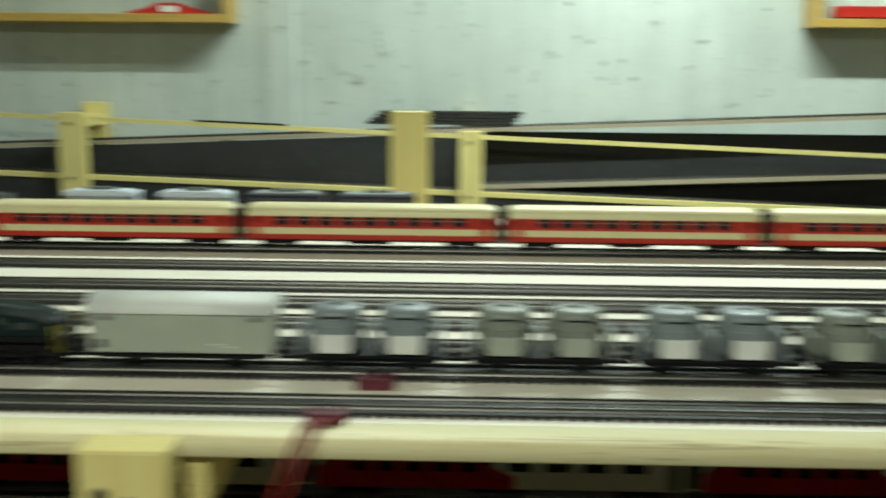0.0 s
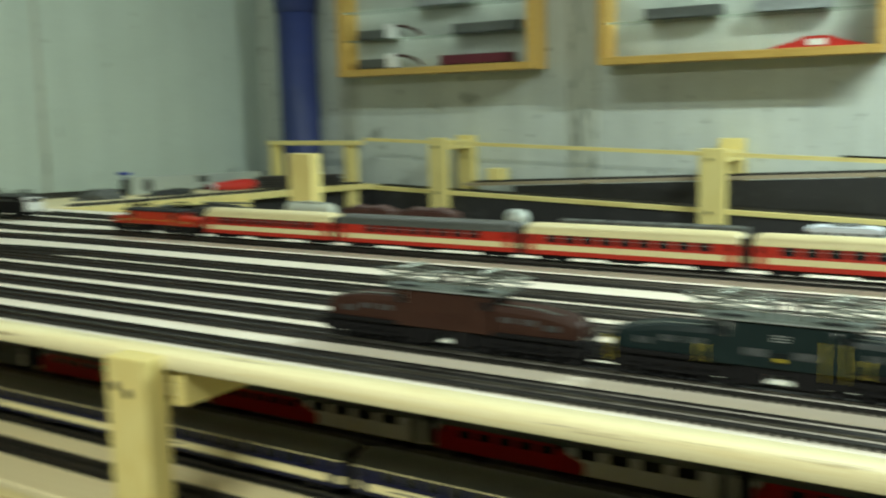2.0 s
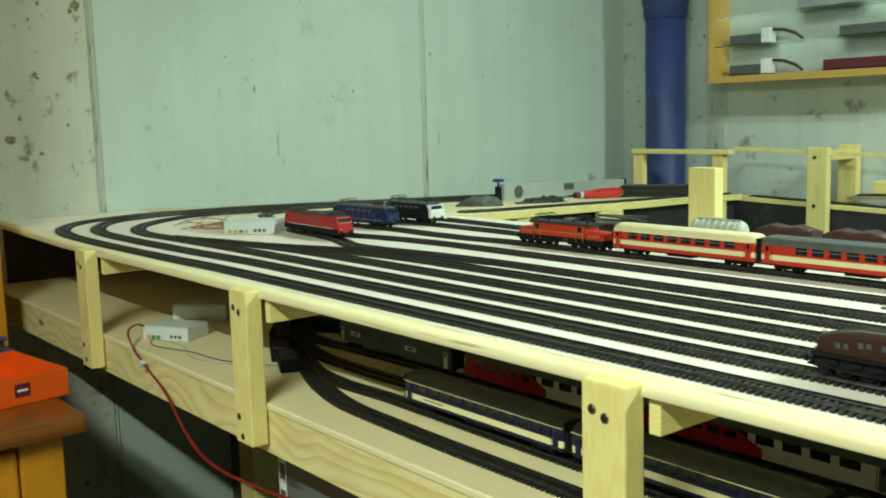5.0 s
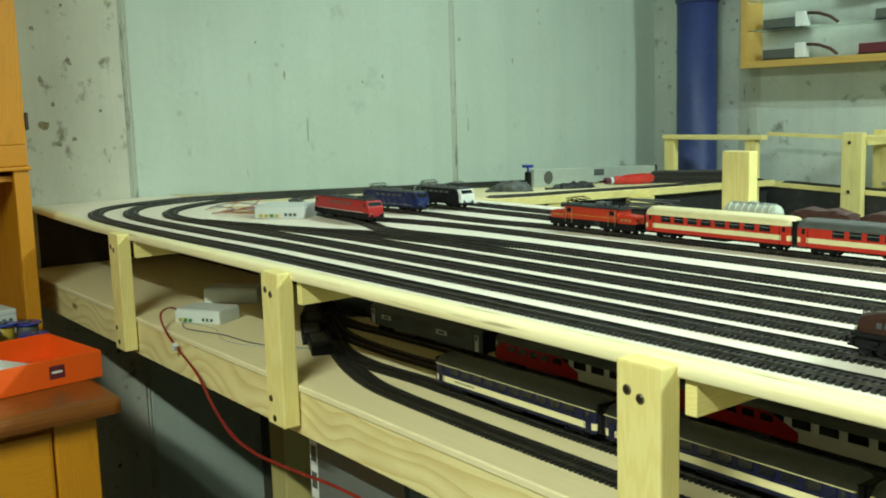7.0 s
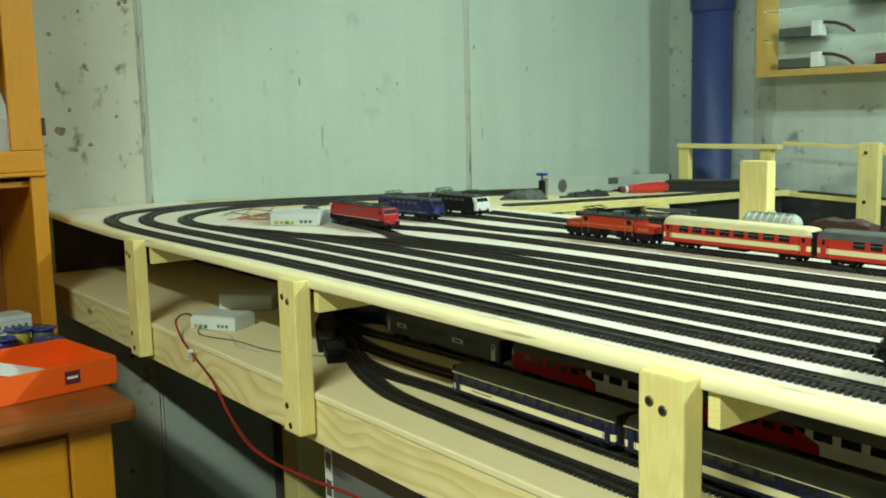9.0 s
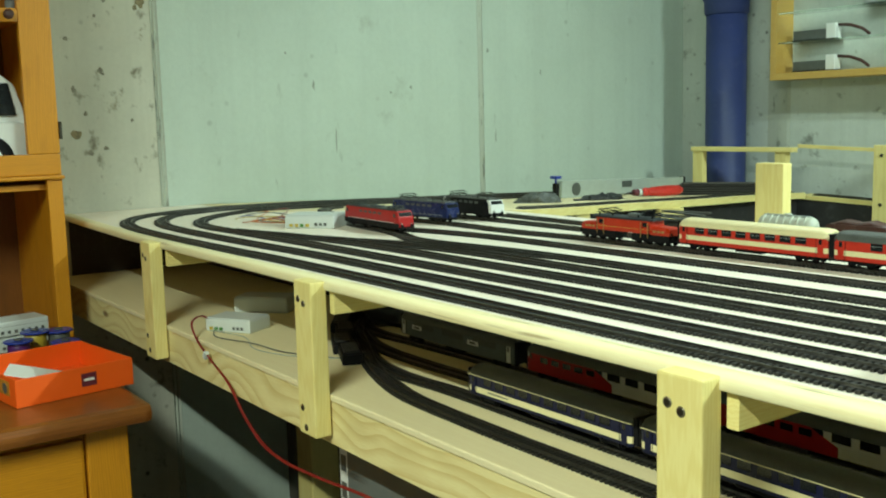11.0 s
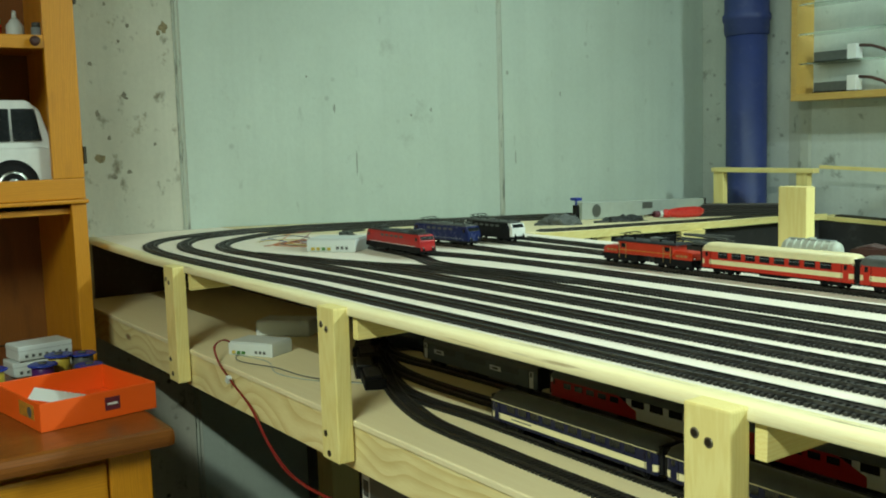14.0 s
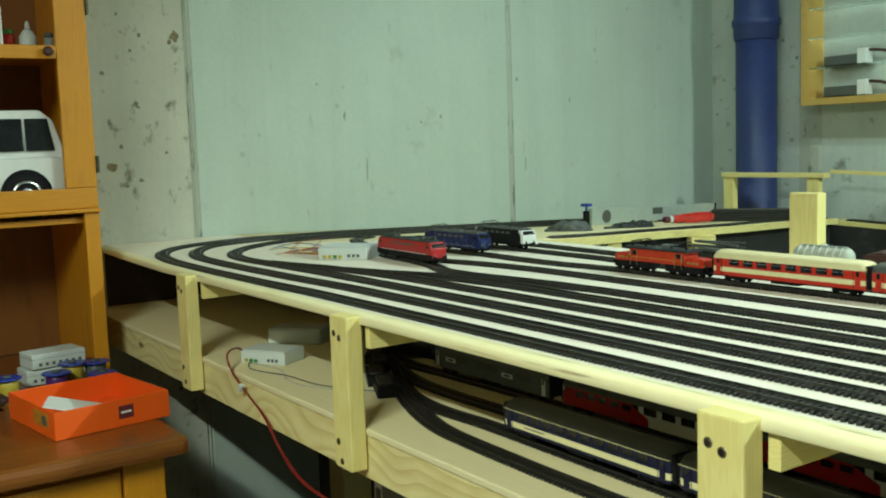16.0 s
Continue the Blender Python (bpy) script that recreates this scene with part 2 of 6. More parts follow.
loco_blue = paint("locomotive_blue_paint", (0.010, 0.022, 0.12), 0.22, vary=0.4, size=90)
yellow_paint = paint("yellow_rail_paint", (0.65, 0.52, 0.03), 0.4)
croc_roof = paint("grey_green_roof_paint", (0.17, 0.21, 0.19), 0.45, dirt=0.3)
hood_glass = paint("dusty_hood_window", (0.075, 0.085, 0.09), 0.3)
bluish_white = paint("bluish_white_paint", (0.66, 0.74, 0.82), 0.4, vary=0.1)
baggage_grey = paint("teal_grey_coach_paint", (0.13, 0.155, 0.155), 0.45)
ring_steel = paint("yellowed_screw_steel", (0.34, 0.30, 0.20), 0.4, 0.8)
olive_grey = paint("olive_grey_silo_paint", (0.25, 0.28, 0.24), 0.4, vary=0.2)
orange_wire = paint("orange_wire", (0.60, 0.16, 0.02), 0.4)
steel = paint("bright_steel", (0.55, 0.56, 0.52), 0.25, 1.0, vary=0.15)
pan_grey = paint("dull_pantograph_metal", (0.34, 0.37, 0.33), 0.4, 0.8, vary=0.2)
pan_dark = paint("dark_pantograph_metal", (0.09, 0.10, 0.09), 0.45, 0.7)
window_dark = paint("dark_window_plastic", (0.012, 0.014, 0.016), 0.12, vary=0.1, dirt=0.05)
orange_box_mat = paint("orange_plastic", (0.86, 0.11, 0.004), 0.45, vary=0.08, size=9, dirt=0.05)
sticker_mat = paint("faded_yellow_sticker", (0.62, 0.26, 0.02), 0.5, vary=0.5, size=90)
purple_wire = paint("purple_wire_sleeve", (0.10, 0.015, 0.16), 0.4)
brass = paint("aged_brass", (0.50, 0.36, 0.13), 0.4, 0.5, vary=0.2)
label_red = paint("dark_red_label", (0.13, 0.015, 0.03), 0.5)
blue_plastic = paint("blue_spool_plastic", (0.02, 0.05, 0.40), 0.3)
white_plastic = paint("white_plastic", (0.66, 0.71, 0.68), 0.45, vary=0.06, size=12, dirt=0.1)
red_wire = paint("red_wire", (0.26, 0.015, 0.012), 0.4)
green_wire = paint("green_terminal", (0.10, 0.30, 0.06), 0.4)
yellow_wire = paint("yellow_terminal", (0.60, 0.45, 0.05), 0.4)
dark_cloth = paint("black_plastic_bag", (0.03, 0.032, 0.032), 0.45, size=25, relief=0.6)
grey_cloth = paint("grey_cable_heap", (0.12, 0.13, 0.12), 0.6, size=30, relief=0.6)
alu = paint("pale_aluminium", (0.48, 0.54, 0.50), 0.4, 0.2, vary=0.1)
tool_red = paint("red_tool_grip", (0.60, 0.03, 0.02), 0.35)
crate_grey = paint("grey_crate_plastic", (0.16, 0.18, 0.17), 0.5, size=8)
# dark brown that carries the shade below the table
under_shade_mat = paint("dark_brown_table_shade", (0.11, 0.10, 0.075), 0.8, size=9)
# dark brown in place of the shade between the two decks
shelf_shade_mat = paint("dark_shelf_shade", (0.045, 0.030, 0.020), 0.7, size=12)
# near-black colour that stands in for shade around the ramps
shade_panel = paint("dark_ramp_shade", (0.027, 0.027, 0.027), 0.7, size=5)
paper = paint("white_paper", (0.75, 0.76, 0.72), 0.7, vary=0.05)
glass = clear("shelf_glass", (0.82, 0.93, 0.86))
tube_glow = glow("fluorescent_tube", (0.93, 1.0, 0.80), 3.0)

# ---------------------------------------------------------------- mesh helpers


def box(bm, x0, x1, y0, y1, z0, z1, bevel=0.0):
    v = [bm.verts.new(p) for p in ((x0, y0, z0), (x1, y0, z0), (x1, y1, z0), (x0, y1, z0), (x0, y0, z1), (x1, y0, z1), (x1, y1, z1), (x0, y1, z1))]
    fs = [bm.faces.new([v[i] for i in q]) for q in ((3, 2, 1, 0), (4, 5, 6, 7), (0, 1, 5, 4), (1, 2, 6, 5), (2, 3, 7, 6), (3, 0, 4, 7))]
    if bevel:
        bmesh.ops.bevel(bm, geom=list({e for f in fs for e in f.edges}), offset=bevel, segments=2, profile=0.6, affect="EDGES")
    return bm


def cyl(bm, a, b, r, r2=None, seg=12):
    a, b = Vector(a), Vector(b)
    d = b - a
    q = d.to_track_quat("Z", "Y").to_matrix()
    r2 = r if r2 is None else r2
    rings = []
    for c, rad in ((a, r), (b, r2)):
        rings.append([bm.verts.new(c + q @ Vector((rad * math.cos(2 * math.pi * k / seg), rad * math.sin(2 * math.pi * k / seg), 0))) for k in range(seg)])
    for k in range(seg):
        f = bm.faces.new((rings[0][k], rings[0][(k + 1) % seg], rings[1][(k + 1) % seg], rings[1][k]))
        f.smooth = True
    bm.faces.new(rings[0][::-1])
    bm.faces.new(rings[1])
    return bm


def lathe(bm, profile, centre=(0, 0, 0), seg=20, axis="Z"):
    """A turned form from (radius, height) pairs."""
    rings = []
    for r, h in profile:
        ring = []
        for k in range(seg):
            c, s = r * math.cos(2 * math.pi * k / seg), r * math.sin(2 * math.pi * k / seg)
            p = (c, s, h) if axis == "Z" else ((h, c, s) if axis == "X" else (s, h, c))
            ring.append(bm.verts.new(Vector(p) + Vector(centre)))
        rings.append(ring)
    for a, b in zip(rings, rings[1:]):
        for k in range(seg):
            bm.faces.new((a[k], a[(k + 1) % seg], b[(k + 1) % seg], b[k])).smooth = True
    bm.faces.new(rings[0][::-1])
    bm.faces.new(rings[-1])
    return bm


def tube(bm, pts, r, seg=6):
    pts = [Vector(p) for p in pts]
    rings = []
    for k, p in enumerate(pts):
        d = (pts[min(k + 1, len(pts) - 1)] - pts[max(k - 1, 0)]).normalized()
        q = d.to_track_quat("Z", "Y").to_matrix()
        rings.append([bm.verts.new(p + q @ Vector((r * math.cos(2 * math.pi * j / seg), r * math.sin(2 * math.pi * j / seg), 0))) for j in range(seg)])
    for a, b in zip(rings, rings[1:]):
        for j in range(seg):
            bm.faces.new((a[j], a[(j + 1) % seg], b[(j + 1) % seg], b[j])).smooth = True
    bm.faces.new(rings[0][::-1])
    bm.faces.new(rings[-1])
    return bm


def hull(bm, sections, smooth=True):
    """A closed skin over sections (x, [(y, z), ...]) of equal counts."""
    rings = [[bm.verts.new((x, y, z)) for y, z in sec] for x, sec in sections]
    for a, b in zip(rings, rings[1:]):
        for k in range(len(a)):
            j = (k + 1) % len(a)
            bm.faces.new((a[k], a[j], b[j], b[k])).smooth = smooth
    bm.faces.new(rings[0][::-1])
    bm.faces.new(rings[-1])
    return bm


def slab(bm, outline, z0, z1, bevel=0.0):
    """A board of any outline; z1 may be a function of (x, y)."""
    top = z1 if callable(z1) else (lambda x, y: z1)
    thick = None if not callable(z1) else z0
    lo = [bm.verts.new((x, y, top(x, y) + z0 if thick is not None else z0)) for x, y in outline]
    hi = [bm.verts.new((x, y, top(x, y))) for x, y in outline]
    n = len(outline)
    f = bm.faces.new(hi)
    bm.faces.new(lo[::-1])
    for k in range(n):
        bm.faces.new((lo[k], lo[(k + 1) % n], hi[(k + 1) % n], hi[k]))
    if bevel:
        bmesh.ops.bevel(bm, geom=list(f.edges), offset=bevel, segments=3, profile=0.5, affect="EDGES")
    return bm


def as_mesh(name, bm, material):
    bmesh.ops.recalc_face_normals(bm, faces=bm.faces)
    me = bpy.data.meshes.new(name)
    bm.to_mesh(me)
    bm.free()
    me.materials.append(material)
    return me


def part(name, bm, material, parent, label=""):
    """One mesh under a thing, or under one of its parts."""
    me = bm if isinstance(bm, bpy.types.Mesh) else as_mesh(name, bm, material)
    ob = new(name, me)
    ob.parent = parent
    return tagged(ob, label)


def thing(name, label, category, group="", at=None, kind=""):
    ob = new(name)
    ob.empty_display_size = 0.02
    if at is not None:
        ob.matrix_basis = at
    return tagged(ob, label, category, group, kind)


def solid(name, bm, material, label, category, kind="", group="", at=None):
    ob = new(name, as_mesh(name, bm, material))
    if at is not None:
        ob.matrix_basis = at
    return tagged(ob, label, category, group, kind)


def B(*a, **k):
    return box(bmesh.new(), *a, **k)


def curve_points(ctrl, step=0.0068):
    """An evenly stepped smooth line through plan points."""
    p = [Vector((*c, 0) if len(c) == 2 else c) for c in ctrl]
    for k in range(len(p) - 2, -1, -1):
        d = p[k + 1] - p[k]
        if d.length > 0.4:
            d = d.normalized() * 0.1
            p[k + 1 : k + 1] = [p[k] + d, p[k + 1] - d]
    p = [2 * p[0] - p[1]] + p + [2 * p[-1] - p[-2]]
    fine = []

    def slope(k):
        d0, d1 = (p[k] - p[k - 1]).length, (p[k + 1] - p[k]).length
        return ((p[k] - p[k - 1]) * (d1 / d0) + (p[k + 1] - p[k]) * (d0 / d1)) / (d0 + d1)

    for k in range(1, len(p) - 2):
        a, b = p[k], p[k + 1]
        size = (b - a).length
        n = max(2, int(size / 0.01))
        va, vb = slope(k) * size, slope(k + 1) * size
        for j in range(n):
            t = j / n
            fine.append(a * (2 * t ** 3 - 3 * t * t + 1) + va * (t ** 3 - 2 * t * t + t) + b * (3 * t * t - 2 * t ** 3) + vb * (t ** 3 - t * t))
    fine.append(p[-2])
    out, left = [], 0.0
    for a, b in zip(fine, fine[1:]):
        d = (b - a).length
        while left <= d and d > 1e-9:
            out.append((a.lerp(b, left / d), (b - a).normalized()))
            left += step
        left -= d
    return out

# ---------------------------------------------------------------- room
XW, YB = -0.15, 2.30
FLOOR, CEIL, XR, YF = -1.0, 1.42, 5.2, -3.2
solid("floor", B(XW - 0.2, XR + 0.2, YF - 0.2, YB + 0.2, FLOOR - 0.15, FLOOR), floor_mat, "dark grey screed cellar floor", "floor", "structure")
solid("ceiling", B(XW - 0.2, XR + 0.2, YF - 0.2, YB + 0.2, CEIL, CEIL + 0.15), ceiling_mat, "bare concrete cellar ceiling", "ceiling", "structure")
west = solid("wall_west", B(XW - 0.2, XW, 0.319, YB, FLOOR, CEIL), wall_green, "smooth pale green-grey concrete wall with streaks", "wall", "structure")
west_stained = solid("wall_west_stained", B(XW - 0.2, XW, YF, 0.300, FLOOR, CEIL), wall_warm, "stained pitted concrete wall panel with brown spots", "wall", "structure")
solid("wall_north", B(XW - 0.2, XR + 0.2, YB, YB + 0.2, FLOOR, CEIL), wall_back, "blotchy pale concrete wall behind the railway", "wall", "structure")
solid("wall_east", B(XR, XR + 0.2, YF, YB, FLOOR, CEIL), cellar_mat, "bare concrete cellar wall", "wall", "structure")
solid("wall_south", B(XW - 0.2, XR + 0.2, YF - 0.2, YF, FLOOR, CEIL), cellar_mat, "bare concrete cellar wall", "wall", "structure")
bm = bmesh.new()
hull(bm, [(z, [(XW - 0.1, 0.300), (XW + 0.002, 0.300), (XW - 0.003, 0.305), (XW + 0.001, 0.309), (XW - 0.002, 0.314), (XW + 0.001, 0.319), (XW - 0.1, 0.319)]) for z in (FLOOR, -0.2, 0.3, CEIL)], False)
for v in bm.verts:
    v.co = Vector((v.co.y, v.co.z, v.co.x))
solid("trim_wall_joint", bm, seam_mat, "rough grey joint between two concrete panels", "wall joint", "structure")
for y0, y1, d in ((1.343, 1.356, 0.003),):
    bm = hull(bmesh.new(), [(z, [(XW - 0.0003, y0 - 0.004), (XW + d * 0.25, y0), (XW + d * 0.25, y1), (XW - 0.0003, y1 + 0.006)]) for z in (FLOOR, CEIL)], True)
    for v in bm.verts:
        v.co = Vector((v.co.y, v.co.z, v.co.x))
    solid("trim_form_ridge", bm, seam_mat, "thin upright formwork ridge on the concrete", "wall joint", "structure")
for x0, x1, d in ((1.165, 1.215, 0.007), (2.13, 2.19, 0.007), (0.27, 0.30, 0.004)):
    bm = hull(bmesh.new(), [(z, [(x0 - 0.05, YB + 0.0003), (x0, YB - d), (x1, YB - d * 0.8), (x1 + 0.012, YB + 0.0003)]) for z in (FLOOR, CEIL)], False)
    for v in bm.verts:
        v.co = Vector((v.co.y, v.co.z, v.co.x))
    solid("trim_form_ridge", bm, seam_mat if x0 < 2 else wall_back, "upright formwork ridge on the concrete", "wall joint", "structure")

for lx, ly, lz, power, tint in TUBES:
    lampt = thing("ceiling_lamp", "white batten lamp with a fluorescent tube on the ceiling", "lamp", "ceiling lamps", pose(lx, ly, CEIL))
    part("housing", B(-0.62, 0.62, -0.035, 0.035, -0.05, 0.0, bevel=0.006), white_paint, lampt)
    part("tube", cyl(bmesh.new(), (-0.58, 0.0, -0.066), (0.58, 0.0, -0.066), 0.013), tube_glow, lampt, "glowing white tube")
    for s in (-1, 1):
        part("socket", B(s * 0.6 - 0.012, s * 0.6 + 0.012, -0.016, 0.016, -0.085, -0.048, bevel=0.003), white_plastic, lampt)



def wall_pits(wall, places, mat):
    """Shallow ragged holes and drips left by the formwork: (y, z, width, height)."""
    rng = random.Random(9)
    for y, z, w, h in places:
        bm = bmesh.new()
        n = 11
        rim = []
        for k in range(n):
            a, r = 2 * math.pi * k / n, rng.uniform(0.6, 1.15)
            rim.append(bm.verts.new((XW + 0.0004, y + 0.5 * w * r * math.cos(a), z + 0.5 * h * r * math.sin(a))))
        mid = bm.verts.new((XW + 0.0009, y, z))
        for k in range(n):
            bm.faces.new((rim[k], rim[(k + 1) % n], mid))
        part("blow_hole", bm, mat, wall)


# blue waste pipe
wall_pits(west, [(0.756, 0.309, 0.009, 0.032), (0.822, 0.155, 0.006, 0.075), (1.013, 0.287, 0.010, 0.010), (1.084, 0.302, 0.012, 0.012), (0.672, 0.396, 0.009, 0.009), (1.343, 0.599, 0.010, 0.022), (1.381, 0.416, 0.014, 0.014), (1.407, 0.148, 0.006, 0.05), (1.352, 0.20, 0.007, 0.16), (1.35, 0.46, 0.006, 0.12), (1.60, 0.35, 0.008, 0.02)], drip_mat)
wall_pits(west_stained, [(0.168, 0.345, 0.016, 0.020), (0.186, 0.515, 0.012, 0.012), (0.162, 0.476, 0.008, 0.012), (0.133, 0.143, 0.016, 0.010), (0.169, 0.155, 0.018, 0.012), (0.238, 0.223, 0.010, 0.010), (0.134, 0.564, 0.010, 0.010), (0.125, 0.241, 0.010, 0.014), (0.174, 0.337, 0.010, 0.008), (0.10, 0.30, 0.012, 0.018), (0.09, 0.42, 0.014, 0.012)], pit_mat)
wall_pits(west_stained, [(0.277, 0.514, 0.028, 0.034), (0.262, 0.500, 0.014, 0.014), (0.10, 0.19, 0.03, 0.03)], rust_mat)
pipe = thing("waste_pipe", "dark blue plastic waste pipe with a socket collar", "pipe", at=pose(0.125, 2.20, 0))
PR = 0.068
part("pipe_run", lathe(bmesh.new(), [(PR, FLOOR), (PR, 0.60)], seg=40), pipe_mat, pipe)
part("pipe_socket", lathe(bmesh.new(), [(PR + 0.001, 0.53), (PR + 0.006, 0.535), (PR + 0.007, 0.575), (PR + 0.012, 0.58), (PR + 0.012, 0.60), (PR + 0.006, 0.605), (PR + 0.005, 0.70), (PR, 0.705), (PR, CEIL)], seg=40), pipe_mat, pipe, "wider blue collar")

# ---------------------------------------------------------------- table of the railway
T_END = 4.6


def table():
    t = thing("layout_table", "pale plywood and pine table of the model railway", "table")
    outline = [(-0.148, 0.060), (0.15, 0.042), (0.42, 0.030), (T_END, 0.030), (T_END, 0.80), (0.645, 0.80), (0.50, 0.80), (0.20, 0.40), (-0.148, 0.40)]
    part("upper_deck", slab(bmesh.new(), outline, -0.0105, 0.0, bevel=0.002), ply, t, "pale plywood deck with a pine edge")
    part("lower_deck", slab(bmesh.new(), [(-0.148, 0.0225), (T_END, 0.0225), (T_END, 0.82), (-0.148, 0.82)], -0.1600, -0.152, bevel=0.0022), shelf_pine, t, "lower pine shelf with a rounded front edge")
    part("fascia", B(-0.02, T_END, 0.0250, 0.046, -0.222, -0.1602, bevel=0.0015), fascia_wood, t, "knotty pine front board")
    part("edging", hull(bmesh.new(), [(x, [(y + 0.0008, -0.0110), (y, -0.0100), (y, -0.0035), (y + 0.0012, -0.0008), (y + 0.0035, 0.0006), (y + 0.0240, 0.0010), (y + 0.0246, -0.0004), (y + 0.0115, -0.0006), (y + 0.0115, -0.0110)]) for x, y in ((-0.147, 0.048), (0.15, 0.030), (0.42, 0.0182), (T_END, 0.0182))], True), edge_pine, t, "rounded pine edging strip with brown streaks")
    return t


deck = table()


def surf(x, y):
    """Height of the deck: level in the yard, falling towards the corner by the wall."""
    return -0.0385 * max(0.0, y - 0.4 - 0.4 * min(1.0, max(0.0, (x - 0.2) / 0.3)))


def side(x, y):
    return surf(1.0, y)


# board falling from the yard towards the corner, under the wall tracks
INNER = ((0.646, 0.8015), (0.645, 0.941), (0.608, 1.181), (0.568, 1.546), (0.516, 1.834), (0.50, 2.10))
side_ramp = thing("side_ramp", "pale pine ramp board falling along the wall", "ramp")


def inner_edge(y):
    if y < 0.801:
        return 0.2 + 0.3 * (y - 0.4) / 0.4 - 0.001
    for (xa, ya), (xb, yb) in zip(INNER, INNER[1:]):
        if y <= yb + 1e-6:
            return xa + (xb - xa) * (y - ya) / (yb - ya)
    return INNER[-1][0]


bm = bmesh.new()
levels = [0.402, 0.48, 0.56, 0.64, 0.72, 0.80, 0.8015] + [0.8015 + 1.2985 * k / 26 for k in range(1, 27)]
sheets = []
for thick in (0.0, -0.012):
    sheets.append([[bm.verts.new((-0.148 + (inner_edge(y) + 0.148) * i / 14, y, surf(-0.148 + (inner_edge(y) + 0.148) * i / 14, y) + thick)) for i in range(15)] for y in levels])
hi, lo = sheets
for j in range(len(levels) - 1):
    for i in range(14):
        bm.faces.new((hi[j][i], hi[j][i + 1], hi[j + 1][i + 1], hi[j + 1][i])).smooth = True
        bm.faces.new((lo[j][i], lo[j + 1][i], lo[j + 1][i + 1], lo[j][i + 1]))
    for i in (0, 14):
        bm.faces.new((hi[j][i], hi[j + 1][i], lo[j + 1][i], lo[j][i]))
for j in (0, len(levels) - 1):
    for i in range(14):
        bm.faces.new((hi[j][i], hi[j][i + 1], lo[j][i + 1], lo[j][i]))
part("board", bm, shelf_pine, side_ramp)
bm = bmesh.new()
rows = [[bm.verts.new((x + d, y, side(x, y) + z)) for x, y in INNER] for d, z in ((0.0003, -0.017), (0.009, -0.017), (0.009, 0.0008), (0.0003, 0.0008))]
for a, b in zip(rows, rows[1:] + rows[:1]):
    for k in range(len(INNER) - 1):
        bm.faces.new((a[k], a[k + 1], b[k + 1], b[k]))
for i in (0, -1):
    bm.faces.new([r[i] for r in rows])
part("edging", bm, pine_y, side_ramp, "pine edging along the ramp")
for x, y in ((0.632, 1.015), (0.586, 1.355), (0.508, 1.975)):
    part("leg", B(x - 0.0195, x - 0.0005, y, y + 0.046, FLOOR, side(x, y) - 0.0175, bevel=0.002), pine_z, side_ramp)
part("bracket", B(0.5868, 0.606, 1.335, 1.425, side(0.59, 1.40) - 0.046, side(0.59, 1.40) - 0.0175, bevel=0.002), pine_y, side_ramp, "short pine block under the ramp edge")
POSTS = ((0.562, 0.048, -0.212), (1.162, 0.046, -0.208), (1.796, 0.047, -0.215), (2.477, 0.048, -0.215), (3.15, 0.047, -0.215), (3.82, 0.047, -0.215))
for x, w, z in POSTS:
    p = part("post", B(x, x + w, -0.002, 0.022, z, 0.0005, bevel=0.0025), pine_z, deck, "planed pine post with two screws")
    for dx, dz in ((0.012, -0.024), (0.026, -0.029), (0.012, -0.172), (0.020, -0.198)):
        bm = lathe(bmesh.new(), [(0.0046, 0.004), (0.0046, -0.0024), (0.0042, -0.0029), (0.0026, -0.0027), (0.0020, -0.0018)], (x + dx, 0, dz), 16, "Y")
        sc = part("screw", bm, ring_steel if dz > -0.1 else screw_mat, p, "countersunk screw head with a dark recess")
        part("recess", lathe(bmesh.new(), [(0.0034, -0.0026), (0.0033, -0.00305), (0.0024, -0.00305)], (x + dx, 0, dz), 6, "Y"), screw_mat, sc)
    part("joist", B(x + w + 0.001, x + w + 0.013, 0.026, 0.795, -0.043, -0.0112, bevel=0.001), pine_y, deck)
for x, y in ((0.35, 0.40), (0.35, 0.74), (2.2, 0.35), (2.2, 0.74), (4.2, 0.35), (4.2, 0.74)):
    part("leg", B(x, x + 0.07, y, y + 0.07, FLOOR, -0.1601, bevel=0.003), pine_z, deck)
for x in (0.2, 1.45, 2.75, 4.0):
    part("cross_beam", B(x, x + 0.045, 0.05, 0.81, -0.215, -0.1601, bevel=0.002), pine_y, deck)

# back posts along the rear edge of the yard
for x, w, z in ((1.276, 0.055, 0.118), (2.575, 0.05, 0.136), (3.7, 0.05, 0.13)):
    part("rear_post", B(x, x + w, 0.8205, 0.845, FLOOR, z, bevel=0.0025), pine_z, deck, "planed pine post standing above the deck")


# ramps along the back wall
def low(x, y=0):
    return -0.070 - 0.033 * (x - 0.76)


def rising(x, y=0):
    return -0.047 + 0.042 * (x - 0.894)


